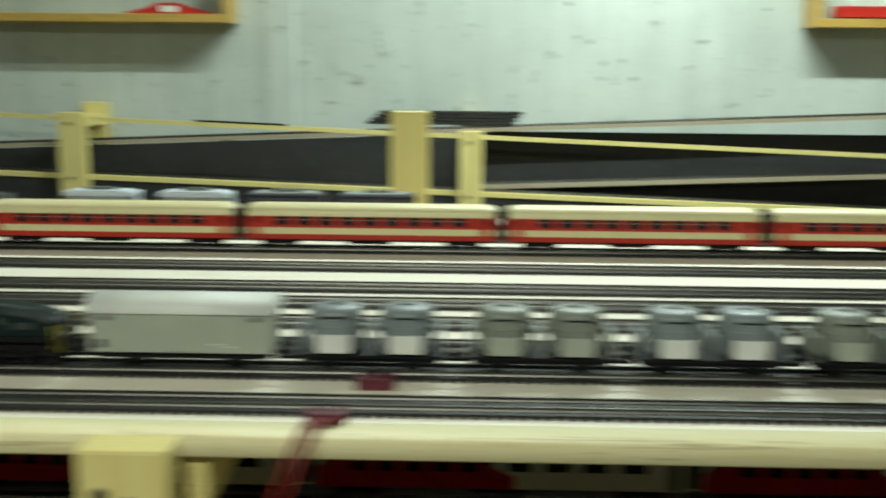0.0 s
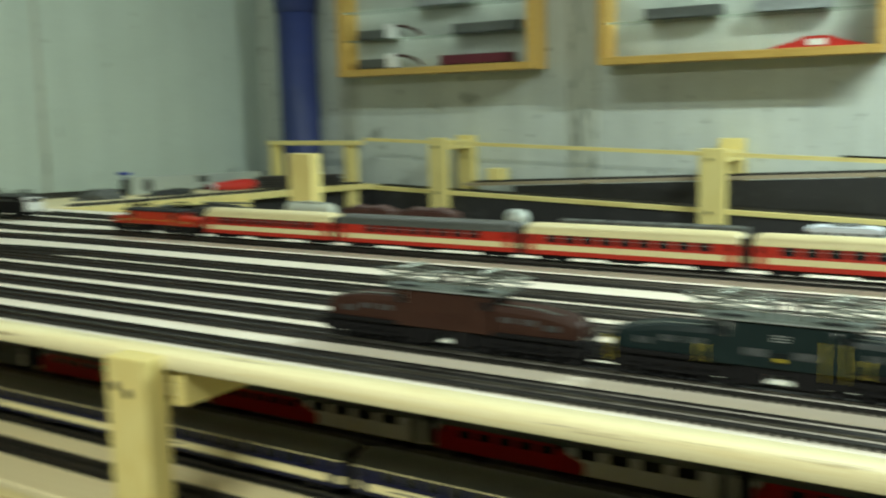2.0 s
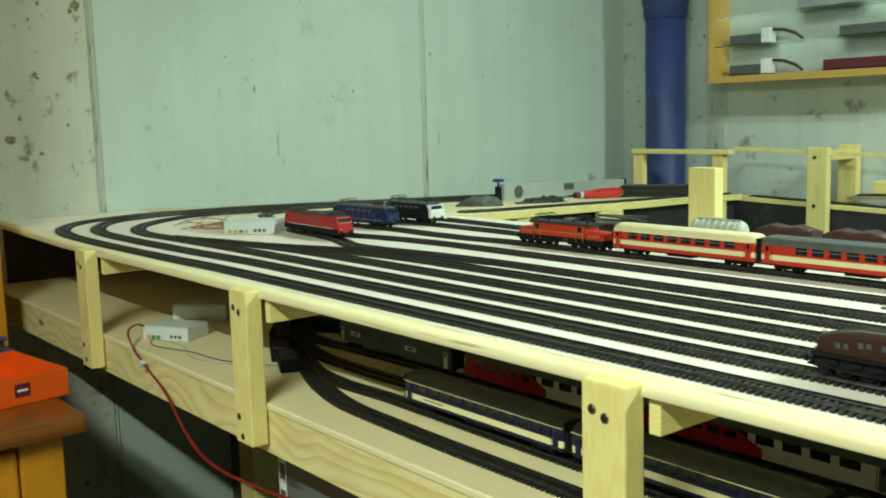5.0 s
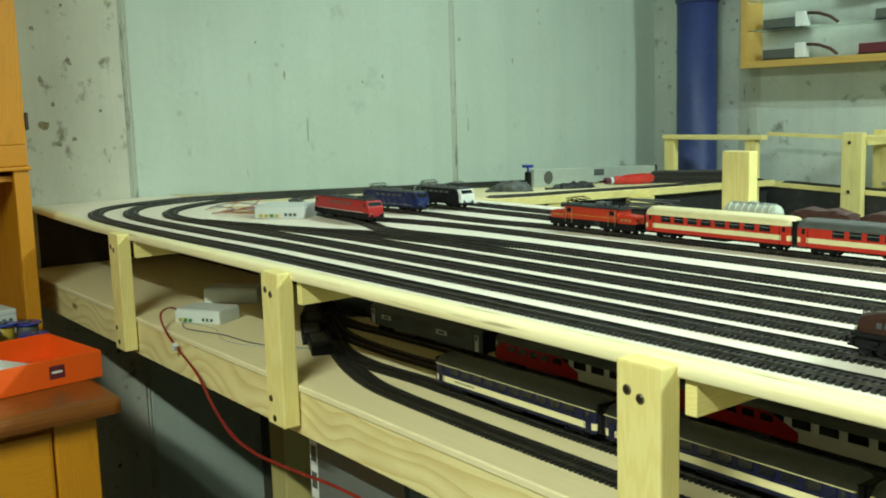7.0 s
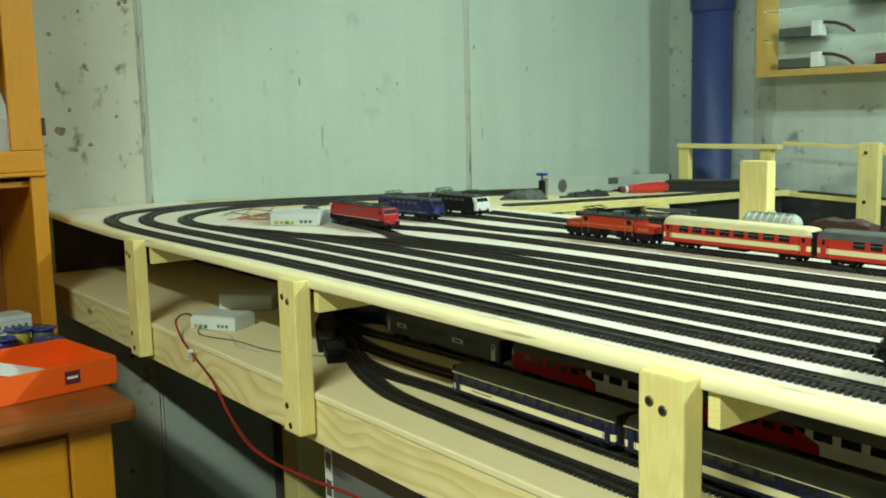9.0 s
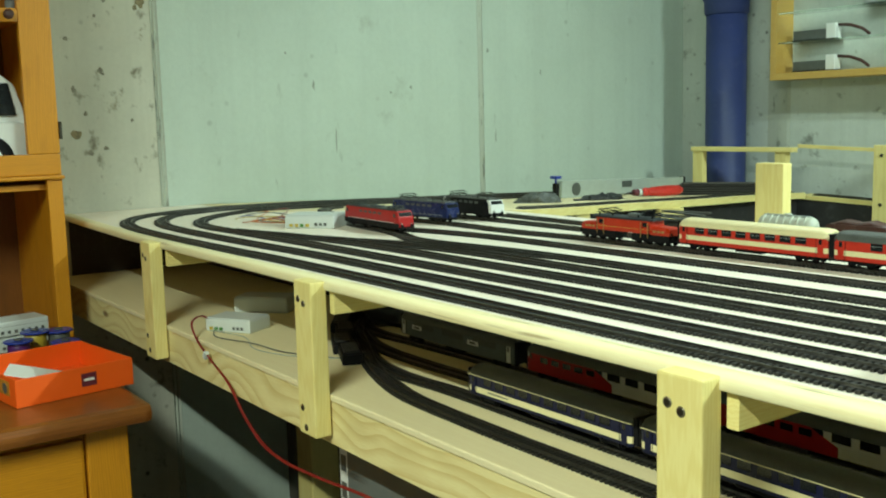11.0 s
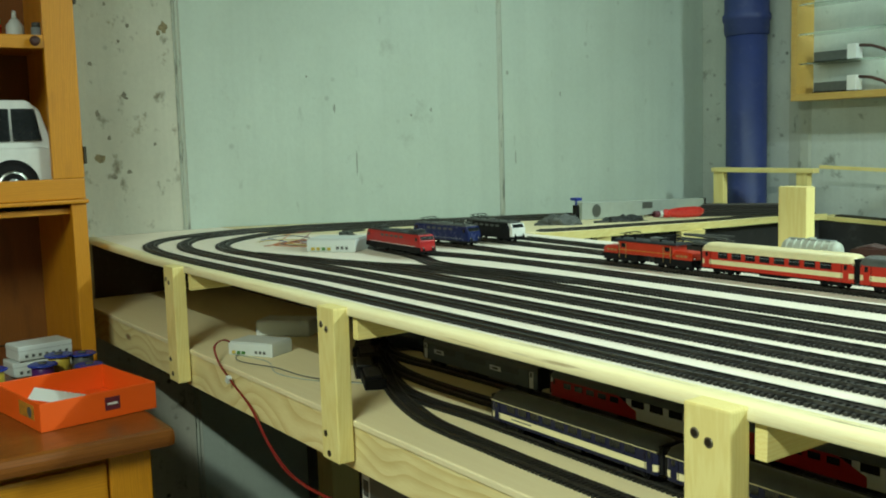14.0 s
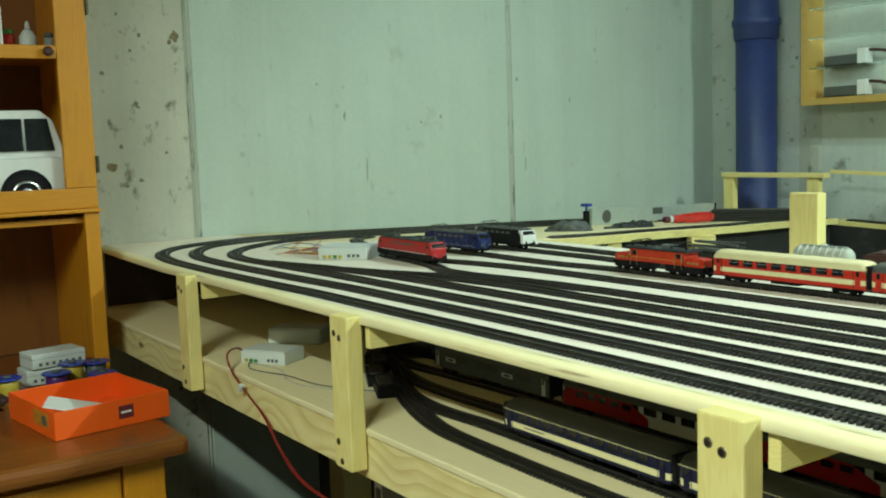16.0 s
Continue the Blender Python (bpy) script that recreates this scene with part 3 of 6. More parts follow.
ramp_low = thing("falling_ramp", "pine ramp board falling along the back wall", "ramp")
part("board", slab(bmesh.new(), [(0.46, 2.125), (T_END, 2.125), (T_END, 2.20), (0.46, 2.20)], -0.012, low), pine_x, ramp_low)
bm = bmesh.new()
slab(bm, [(0.470, 2.112), (T_END, 2.112), (T_END, 2.122), (0.470, 2.122)], -0.011, lambda x, y: 0.088 - 0.0365 * (x - 0.77))
part("guard_rail", bm, pine_x, ramp_low, "thin pine guard rail")
for x, w in ((0.733, 0.064), (1.602, 0.072), (2.655, 0.06), (4.05, 0.06)):
    part("rail_post", B(x, x + w, 2.095, 2.119, FLOOR, 0.097 - 0.0365 * (x - 0.77), bevel=0.0025), pine_z, ramp_low, "pine post with screws")
    part("rail_post", B(x + 0.003, x + w, 2.262, 2.290, FLOOR, 0.100 - 0.015 * (x - 0.77), bevel=0.0025), pine_z, ramp_low)
    part("cross_piece", B(x + 0.006, x + w - 0.006, 2.1195, 2.2615, 0.058 - 0.0365 * (x - 0.77), 0.086 - 0.0365 * (x - 0.77), bevel=0.002), pine_y, ramp_low)
    for dz in (-0.022, -0.165):
        part("screw", cyl(bmesh.new(), (x + w * 0.4, 2.092, 0.09 + dz - 0.0365 * (x - 0.77)), (x + w * 0.4, 2.098, 0.09 + dz - 0.0365 * (x - 0.77)), 0.005), screw_mat, ramp_low)
ramp_high = thing("rising_ramp", "pine ramp board rising along the back wall", "ramp")
part("board", slab(bmesh.new(), [(0.80, 2.203), (T_END, 2.203), (T_END, 2.258), (0.80, 2.258)], -0.010, rising), grey_brown_board, ramp_high)
for x in (1.2, 2.0, 2.66):
    part("trestle", B(x, x + 0.03, 2.21, 2.25, FLOOR, rising(x) - 0.011, bevel=0.002), pine_z, ramp_high)
# added dark sheets give the shade of the gaps below and behind the ramps
solid("shade_screen", slab(bmesh.new(), [(0.98, 2.200), (2.70, 2.200), (2.70, 2.2025), (0.98, 2.2025)], -0.25, lambda x, y: rising(x) - 0.012), shade_panel, "added dark sheet for the shade below the rising ramp", "sheet")
solid("shade_screen", B(2.70, T_END, 2.2590, 2.2612, -0.30, rising(2.70) - 0.0105), shade_panel, "added dark sheet for the shade behind the middle ramp", "sheet")
ramp_mid = thing("middle_ramp", "grey-brown pine ramp board climbing between the other two", "ramp")


def climbing(x, y=0):
    return -0.124 + 0.038 * (x - 2.742)


part("board", slab(bmesh.new(), [(2.705, 2.203), (T_END, 2.203), (T_END, 2.2585), (2.705, 2.2585)], -0.011, climbing), grey_brown_board, ramp_mid)
for x in (2.72, 4.35):
    part("trestle", B(x, x + 0.03, 2.212, 2.250, FLOOR, climbing(x) - 0.0112, bevel=0.002), pine_z, ramp_mid)
# two more added sheets: shade under the ramp boards as dark colour
solid("shade_screen", slab(bmesh.new(), [(0.445, 2.128), (T_END, 2.128), (T_END, 2.131), (0.445, 2.131)], -0.85, lambda x, y: low(x) - 0.0125), shade_panel, "added dark sheet for the shade below the ramp board", "sheet")
solid("shade_screen", slab(bmesh.new(), [*[(x - 0.020, y) for x, y in INNER], *[(x - 0.023, y) for x, y in INNER[::-1]]], -0.90, lambda x, y: side(x, y) - 0.0135), shade_panel, "added dark sheet for the shade under the ramp edge", "sheet")

# added board: the table's shadow on the wall behind, as a dark surface
solid("shade_screen", B(-0.145, 1.06, 0.620, 0.624, -0.96, -0.2155), under_shade_mat, "added dark brown board for the shade under the table", "sheet")
# boards added to darken the shelf's wall end and back, where shade falls
solid("shelf_shade_board", B(-0.1490, -0.1455, 0.065, 0.39, -0.1515, -0.0125), shelf_shade_mat, "added dark brown board for the shade on the wall under the deck", "board")
solid("shelf_shade_board", B(-0.1450, 0.70, 0.392, 0.396, -0.1515, -0.0125), shelf_shade_mat, "added dark brown board for the shade at the back of the shelf", "board")

small = thing("corner_stand", "little pine stand with a rail beside the pipe", "stand")
part("rail", B(0.095, 0.490, 2.055, 2.085, 0.076, 0.091, bevel=0.002), pine_x, small)
part("leg", B(0.100, 0.142, 2.06, 2.082, surf(0.12, 2.07), 0.0755, bevel=0.002), pine_z, small)
part("leg", B(0.424, 0.466, 2.06, 2.082, side(0, 2.07), 0.0755, bevel=0.002), pine_z, small)


# ---------------------------------------------------------------- tracks
ZR = 0.0056
sleeper_me = as_mesh("sleeper", B(-0.0019, 0.0019, -0.0155, 0.0155, 0.0, 0.0030), sleeper_mat)


def track(ctrl, label, z=None, singles=None):
    """A line of track: two rails, and sleepers of which a stretch are pieces of their own."""
    t = thing("railway_track", label, "railway track", "model railway tracks")
    pts = curve_points(ctrl)
    zf = z or surf
    verts, faces = [], []
    for p, d in pts:
        a = math.atan2(d.y, d.x)
        zz = zf(p.x, p.y)
        if singles and singles[0] < p.x < singles[1] and abs(d.y) < 0.2:
            ob = new("sleeper", sleeper_me)
            ob.parent = t
            ob.matrix_basis = Matrix.Translation((p.x, p.y, zz)) @ Matrix.Rotation(a, 4, "Z")
            continue
        c, s, k = math.cos(a), math.sin(a), len(verts)
        for u, v, w in ((-1, -1, 0), (1, -1, 0), (1, 1, 0), (-1, 1, 0), (-1, -1, 1), (1, -1, 1), (1, 1, 1), (-1, 1, 1)):
            u, v = u * 0.0019, v * 0.0155
            verts.append((p.x + c * u - s * v, p.y + s * u + c * v, zz + w * 0.0030))
        faces += [tuple(k + i for i in q) for q in ((4, 5, 6, 7), (0, 1, 5, 4), (1, 2, 6, 5), (2, 3, 7, 6), (3, 0, 4, 7))]
    me = bpy.data.meshes.new("sleeper_row")
    me.from_pydata(verts, [], faces)
    me.materials.append(sleeper_mat)
    tagged(part("sleeper_row", me, None, t), kind="stuff")
    # a strip of roadbed web between the sleepers, and the two rails
    web = bmesh.new()
    for side in (-1, 1):
        bm = bmesh.new()
        prev = None
        for p, d in pts:
            n = Vector((-d.y, d.x, 0))
            base = Vector((p.x, p.y, zf(p.x, p.y))) + n * (side * 0.0085)
            ring = [bm.verts.new(base + n * o + Vector((0, 0, h))) for o, h in ((-0.0011, 0.0029), (0.0011, 0.0029), (0.0006, 0.0040), (0.0007, 0.0056), (-0.0007, 0.0056), (-0.0006, 0.0040))]
            if prev:
                for k in range(6):
                    bm.faces.new((prev[k], prev[(k + 1) % 6], ring[(k + 1) % 6], ring[k]))
            prev = ring
        part("rail", bm, rail_mat, t)
    prev = None
    for p, d in pts:
        n = Vector((-d.y, d.x, 0))
        base = Vector((p.x, p.y, zf(p.x, p.y) + 0.0013))
        ring = [web.verts.new(base + n * o) for o in (-0.0135, 0.0135)]
        if prev:
            web.faces.new((prev[0], prev[1], ring[1], ring[0]))
        prev = ring
    part("roadbed", web, sleeper_mat, t)
    return t


R = T_END - 0.05
LB = "black-sleepered railway track with metal rails on the deck"
track([(R, .070), (1.0, .067), (.84, .061), (.73, .058), (.61, .056), (.47, .057), (.35, .063), (.24, .082), (.165, .112), (.10, .165), (.055, .245), (.03, .33), (.015, .42), (-.030, .6), (-.060, .79), (-.068, .974), (-.082, 1.19), (-.098, 1.43), (-.108, 1.97)], LB, singles=(1.35, 2.75))
track([(R, .134), (1.0, .132), (.80, .124), (.686, .121), (.567, .119), (.425, .121), (.353, .126), (.266, .147), (.189, .184), (.134, .230), (.105, .29), (.088, .37), (.070, .45), (.045, .6), (.012, .78), (.0, 1.0), (-.015, 1.2), (-.030, 1.43), (-.04, 1.97)], LB, singles=(1.35, 2.75))
track([(R, .191), (1.0, .191), (.8, .190), (.664, .186), (.549, .182), (.454, .180), (.36, .197), (.285, .235), (.235, .285), (.200, .335), (.165, .412), (.14, .50), (.125, .58), (.085, .77), (.075, .95), (.07, 1.15), (.065, 1.36)], LB)
track([(R, .2545), (1.1, .2545), (1.0, .2535), (.9, .249), (.8, .239), (.714, .227), (.62, .203), (.54, .187)], LB)
track([(R, .3175), (1.25, .3175), (1.15, .316), (1.05, .306), (.95, .291), (.85, .262), (.76, .236)], LB)
track([(R, .375), (1.45, .375), (1.25, .374), (1.15, .367), (1.08, .358), (1.0, .349), (.93, .350), (.85, .376), (.775, .391), (.66, .404), (.56, .428), (.47, .455), (.39, .490), (.29, .530), (.21, .585), (.16, .645)], LB)
track([(1.27, .373), (1.15, .352), (1.05, .328), (.95, .298), (.87, .270)], LB)
track([(R, .462), (1.15, .464), (1.0, .460), (.9, .448), (.8, .428), (.70, .405)], LB)
track([(R, .558), (1.15, .553), (1.0, .538), (.9, .537), (.8, .541), (.70, .537), (.6, .527), (.5, .530), (.42, .56), (.35, .62), (.30, .72)], LB)
track([(R, .628), (1.15, .632), (1.0, .642), (.9, .643), (.8, .643), (.7, .645), (.6, .648), (.5, .67)], LB)
track([(R, .702), (1.1, .704), (1.0, .708), (.9, .712), (.8, .716), (.72, .720)], LB)
for o in (0.030,):
    track([(x - o, y) for x, y in ((0.642, 0.86), (0.640, 0.96), (0.608, 1.181), (0.568, 1.546), (0.516, 1.834), (0.50, 2.08))], "black railway track running down the side ramp", z=side)
track([(R, 2.163), (0.5, 2.163)], "black railway track running down the ramp", z=low)
track([(R, 2.230), (0.82, 2.230)], "black railway track climbing the ramp", z=rising)
track([(R, 2.231), (2.72, 2.231)], "black railway track on the middle ramp", z=climbing)
# lower level
LZ = -0.152
LL = "black railway track on the dark lower shelf"
flat = lambda x, y: LZ
track([(R, .085), (1.6, .085), (1.52, .085), (1.42, .087), (1.35, .089), (1.29, .0935), (1.207, .113), (1.118, .145), (.997, .203), (.87, .27), (.78, .36), (.74, .46), (.74, .6)], LL, z=flat, singles=(1.45, 1.85))
track([(R, .150), (1.6, .150), (1.4, .152), (1.3, .152), (1.2, .147), (1.12, .155), (1.03, .185)], LL, z=flat)
track([(R, .213), (1.3, .212), (1.15, .208), (1.06, .211), (.98, .225), (.90, .257)], LL, z=flat)
track([(R, .283), (1.2, .283), (1.05, .277), (.94, .271), (.86, .285), (.79, .335)], LL, z=flat)
track([(R, .345), (.95, .340), (.86, .339), (.80, .347), (.75, .40)], LL, z=flat)



def point_motor(x, y, turn, label):
    t = thing("point_motor", label, "point motor", "point motors", pose(x, y, LZ, 0, 0, turn))
    part("case", B(-0.045, 0.045, -0.016, 0.016, 0.0, 0.015, bevel=0.0015), black_paint, t)
    part("lid", B(-0.030, 0.030, -0.012, 0.012, 0.0151, 0.0185, bevel=0.001), sleeper_mat, t)
    part("lever", B(-0.004, 0.004, 0.016, 0.022, 0.004, 0.007), sleeper_mat, t)


for x, y, a in ((1.050, 0.146, -25), (0.905, 0.222, -28), (0.790, 0.300, -50), (0.722, 0.395, -70), (0.98, 0.172, -27), (0.845, 0.250, -35)):
    point_motor(x, y, a, "black point motor beside the turnout on the lower shelf")

# ---------------------------------------------------------------- rolling stock


def wheelset(parent, x, r=0.0055, gauge=0.0165, spokes=False):
    bm = bmesh.new()
    for s in (-1, 1):
        y = s * gauge / 2
        lathe(bm, [(r * 0.3, y + s * 0.0014), (r * 0.75, y + s * 0.0010), (r * 0.8, y + s * 0.0014), (r, y + s * 0.0014), (r * 1.02, y), (r * 1.14, y - s * 0.0002), (r * 1.14, y - s * 0.0010), (r * 0.3, y - s * 0.0008)], (x, 0, r), 16, "Y")
    cyl(bm, (x, -gauge / 2, r), (x, gauge / 2, r), 0.001, seg=6)
    return part("wheelset", bm, black_paint, parent)


def buffers(parent, half, z=0.0115):
    for s in (-1, 1):
        bm = B(*sorted((s * (half - 0.008), s * (half - 0.006))), -0.014, 0.014, z - 0.003, z + 0.003)
        for y in (-0.010, 0.010):
            cyl(bm, (s * (half - 0.006), y, z), (s * (half - 0.001), y, z), 0.0012, seg=8)
            cyl(bm, (s * (half - 0.001), y, z), (s * half, y, z), 0.0026, seg=10)
        box(bm, *sorted((s * (half - 0.006), s * (half + 0.003))), -0.003, 0.003, z - 0.007, z - 0.005)
        part("buffer_beam", bm, black_paint, parent)


def arch(w, z0, z1, n=9, flat=0.0):
    """Half-round roof section, from one eave over the crown to the other."""
    pts = []
    for k in range(n):
        a = math.pi * k / (n - 1)
        pts.append((-w * math.cos(a), z0 + (z1 - z0) * math.sin(a) ** 0.75))
    return pts


def pantograph(parent, x, z, mat, k=1.0, rise=1.0, r=0.0005):
    base = bmesh.new()
    for y in (-0.009, 0.009):
        tube(base, [(x - 0.016 * k, y, z), (x + 0.016 * k, y, z)], r * 1.2)
        for s in (-1, 1):
            cyl(base, (x + s * 0.012 * k, y, z - 0.004), (x + s * 0.012 * k, y, z), 0.0013, seg=6)
    for s in (-1, 1):
        tube(base, [(x + s * 0.014 * k, -0.009, z), (x + s * 0.014 * k, 0.009, z)], r * 1.2)
    pan = part("pantograph", base, mat, parent, "folded metal pantograph")
    knee, top = z + 0.0035 * rise, z + 0.0058 * rise
    for s in (-1, 1):
        for y in (-0.009, 0.009):
            part("lower_arm", tube(bmesh.new(), [(x + s * 0.010 * k, y, z + 0.0005), (x - s * 0.017 * k, y * 0.85, knee)], r), mat, pan)
            part("upper_arm", tube(bmesh.new(), [(x - s * 0.017 * k, y * 0.85, knee), (x, y * 0.95, top)], r * 0.8), mat, pan)
        part("knee_rod", tube(bmesh.new(), [(x + s * 0.017 * k, -0.0076, knee), (x + s * 0.017 * k, 0.0076, knee)], r), mat, pan)
        part("diagonal", tube(bmesh.new(), [(x + s * 0.017 * k, -0.0076 * s, knee), (x, 0.0076 * s, top)], r * 0.8), mat, pan)
    for o in (-0.002, 0.002):
        part("contact_strip", tube(bmesh.new(), [(x + o, -0.017, top - 0.0012), (x + o, -0.012, top + 0.0005), (x + o, 0.012, top + 0.0005), (x + o, 0.017, top - 0.0012)], r * 1.2), mat, pan)
    return pan


def crocodile(label, colour, m, rails_mat=None):
    """Articulated electric locomotive: a tall cab between two long low hoods."""
    t = thing("locomotive", label, "locomotive", "locomotives", m)
    part("cab", B(-0.044, 0.044, -0.0155, 0.0155, 0.0165, 0.0462, bevel=0.0010), colour, t)
    sec = [(-0.0172, 0.0464), (-0.0172, 0.0474), *arch(0.0160, 0.0476, 0.0498, 9), (0.0172, 0.0474), (0.0172, 0.0464)]
    part("cab_roof", hull(bmesh.new(), [(x, sec) for x in (-0.052, -0.045, 0.045, 0.052)], False), croc_roof, t, "grey-green cab roof")
    for y in (-0.0176, 0.0176):
        part("gutter", tube(bmesh.new(), [(-0.052, y, 0.0470), (0.052, y, 0.0470)], 0.0006), roof_grey, t)
    for s in (-1, 1):
        ring = lambda w, top: [(-w, 0.0192), (-w, top - 0.005), (-w * 0.86, top - 0.0016), (-w * 0.4, top), (w * 0.4, top), (w * 0.86, top - 0.0016), (w, top - 0.005), (w, 0.0192)]
        secs = [(s * 0.0442, ring(0.0132, 0.0402)), (s * 0.080, ring(0.0130, 0.0392)), (s * 0.100, ring(0.0124, 0.0362)), (s * 0.1130, ring(0.0114, 0.0325)), (s * 0.1155, ring(0.0102, 0.0300))]
        hood = part("hood", hull(bmesh.new(), secs, False), colour, t)
        for k, z in enumerate((0.0292, 0.0290, 0.0262)):
            for o in (-0.0032, 0.0032):
                xv = s * (0.0560 + 0.0185 * k) + o
                part("hood_window", B(xv - 0.0021, xv + 0.0021, -0.0136, 0.0136, z - 0.0022, z + 0.0022), hood_glass, hood, "small grey hood window")
        part("hood_rail", tube(bmesh.new(), [(s * 0.046, -0.0118, 0.0408), (s * 0.080, -0.0116, 0.0398), (s * 0.100, -0.0110, 0.0366)], 0.0005), croc_roof, hood)
        part("walkway", B(*sorted((s * 0.0445, s * 0.1185)), -0.0150, 0.0150, 0.0160, 0.0191, bevel=0.0004), black_paint, t)
        truck = part("truck_frame", B(*sorted((s * 0.024, s * 0.1175)), -0.0112, 0.0112, 0.0058, 0.0159, bevel=0.0008), black_paint, t)
        for x, r in ((0.034, 0.0060), (0.053, 0.0083), (0.073, 0.0083), (0.093, 0.0083), (0.110, 0.0050)):
            wheelset(t, s * x, r)
        for y in (-0.0120, 0.0120):
            bm = box(bmesh.new(), *sorted((s * 0.050, s * 0.096)), y - 0.0006, y + 0.0006, 0.0055, 0.0072)
            for x in (0.053, 0.073, 0.093):
                cyl(bm, (s * x, y - 0.001, 0.0063), (s * x, y + 0.001, 0.0063), 0.0018, seg=8)
            part("coupling_rod", bm, black_paint, truck)
        for x in (0.046, 0.063, 0.080, 0.100):
            part("spring", B(s * x - 0.004, s * x + 0.004, -0.0142, -0.0112, 0.0105, 0.0138, bevel=0.0004), black_paint, truck)
        for y in (-0.0095, 0.0095):
            part("headlight", cyl(bmesh.new(), (s * 0.1155, y, 0.0205), (s * 0.1175, y, 0.0205), 0.0018, seg=10), steel, t)
        part("headlight", cyl(bmesh.new(), (s * 0.1135, 0, 0.0318), (s * 0.1165, 0, 0.0318), 0.0018, seg=10), steel, t)
        pantograph(t, s * 0.036, 0.0535, pan_grey, 1.75, 1.6, 0.0007)
        if rails_mat:
            for x, z0, z1 in ((0.0485, 0.0165, 0.027), (0.0540, 0.0165, 0.027), (0.1140, 0.012, 0.026), (0.1185, 0.010, 0.027)):
                for y in (-1, 1):
                    part("handrail", tube(bmesh.new(), [(s * x, y * 0.0152, z0), (s * x, y * 0.0158, z1), (s * x, y * 0.0150, z1 + 0.0008)], 0.0006), rails_mat, t, "yellow handrail")
    for x in (0.0275, 0.0395) if rails_mat else ():
        part("handrail", tube(bmesh.new(), [(x, -0.0162, 0.012), (x, -0.0164, 0.037)], 0.0005), rails_mat, t, "long yellow cab handrail")
    for x in (-0.034, 0.034):
        part("grab_rail", tube(bmesh.new(), [(x, -0.0155, 0.035), (x, -0.0166, 0.036), (x, -0.0166, 0.0445)], 0.0005), steel, t, "thin bright grab rail")
    for x in (-0.0395, 0.0395):
        part("cab_window", B(x - 0.0030, x + 0.0030, -0.0157, 0.0157, 0.0350, 0.0415), window_dark, t)
    for x in (-0.016, 0.016):
        part("louvre_panel", B(x - 0.0075, x + 0.0075, -0.0158, -0.0150, 0.0240, 0.0290), hood_glass if rails_mat else colour, t)
    for k in range(3) if rails_mat else ():
        part("vent_line", B(-0.0042, 0.0042, -0.0160, -0.0150, 0.0345 + 0.0018 * k, 0.0353 + 0.0018 * k), roof_grey, t)
    for s in (-1, 1):
        for y in (-0.0085, 0.0085):
            part("end_window", B(*sorted((s * 0.0436, s * 0.0446)), y - 0.004, y + 0.004, 0.0405, 0.0450), window_dark, t)
    for x0, x1 in ((-0.028, -0.011), (0.007, 0.026)):
        part("belly_box", B(x0, x1, -0.0140, 0.0140, 0.0040, 0.0164, bevel=0.0008), black_paint, t)
    part("belly_frame", B(-0.026, 0.026, -0.0130, 0.0130, 0.0120, 0.0164), black_paint, t)
    part("side_plate", B(-0.0034, 0.0034, -0.0160, -0.0150, 0.0200, 0.0275), black_paint if rails_mat else colour, t)
    if rails_mat:
        part("plate_bar", B(-0.0024, 0.0024, -0.0163, -0.0160, 0.0215, 0.0238), rails_mat, t, "small yellow plate")
    post = as_mesh("insulator", lathe(bmesh.new(), [(0.0007, 0.0490), (0.0016, 0.0502), (0.0009, 0.0514), (0.0016, 0.0526), (0.0009, 0.0538), (0.0015, 0.0550), (0.0006, 0.0575)], seg=8), hopper_brown)
    for x, y in ((-0.009, 0.003), (-0.003, -0.002), (0.003, 0.003), (0.009, -0.002)):
        part("insulator", post, None, t).location = (x, y, 0)
    low_post = as_mesh("insulator", lathe(bmesh.new(), [(0.0010, 0.0480), (0.0019, 0.0492), (0.0012, 0.0502), (0.0018, 0.0514), (0.0006, 0.0530)], seg=8), croc_roof)
    for k in range(7):
        part("insulator", low_post, None, t).location = (-0.022 + 0.0073 * k, -0.0125, 0)
    for y in (-0.0140, 0.0140):
        part("roof_line", tube(bmesh.new(), [(-0.050, y, 0.0520), (-0.030, y, 0.0532), (0.030, y, 0.0532), (0.050, y, 0.0520)], 0.0005), steel, t)
    for x in (-0.032, 0.032):
        part("roof_plank", B(x - 0.010, x + 0.010, -0.0165, -0.0125, 0.0492, 0.0500), slate, t)
    buffers(t, 0.125)
    return t


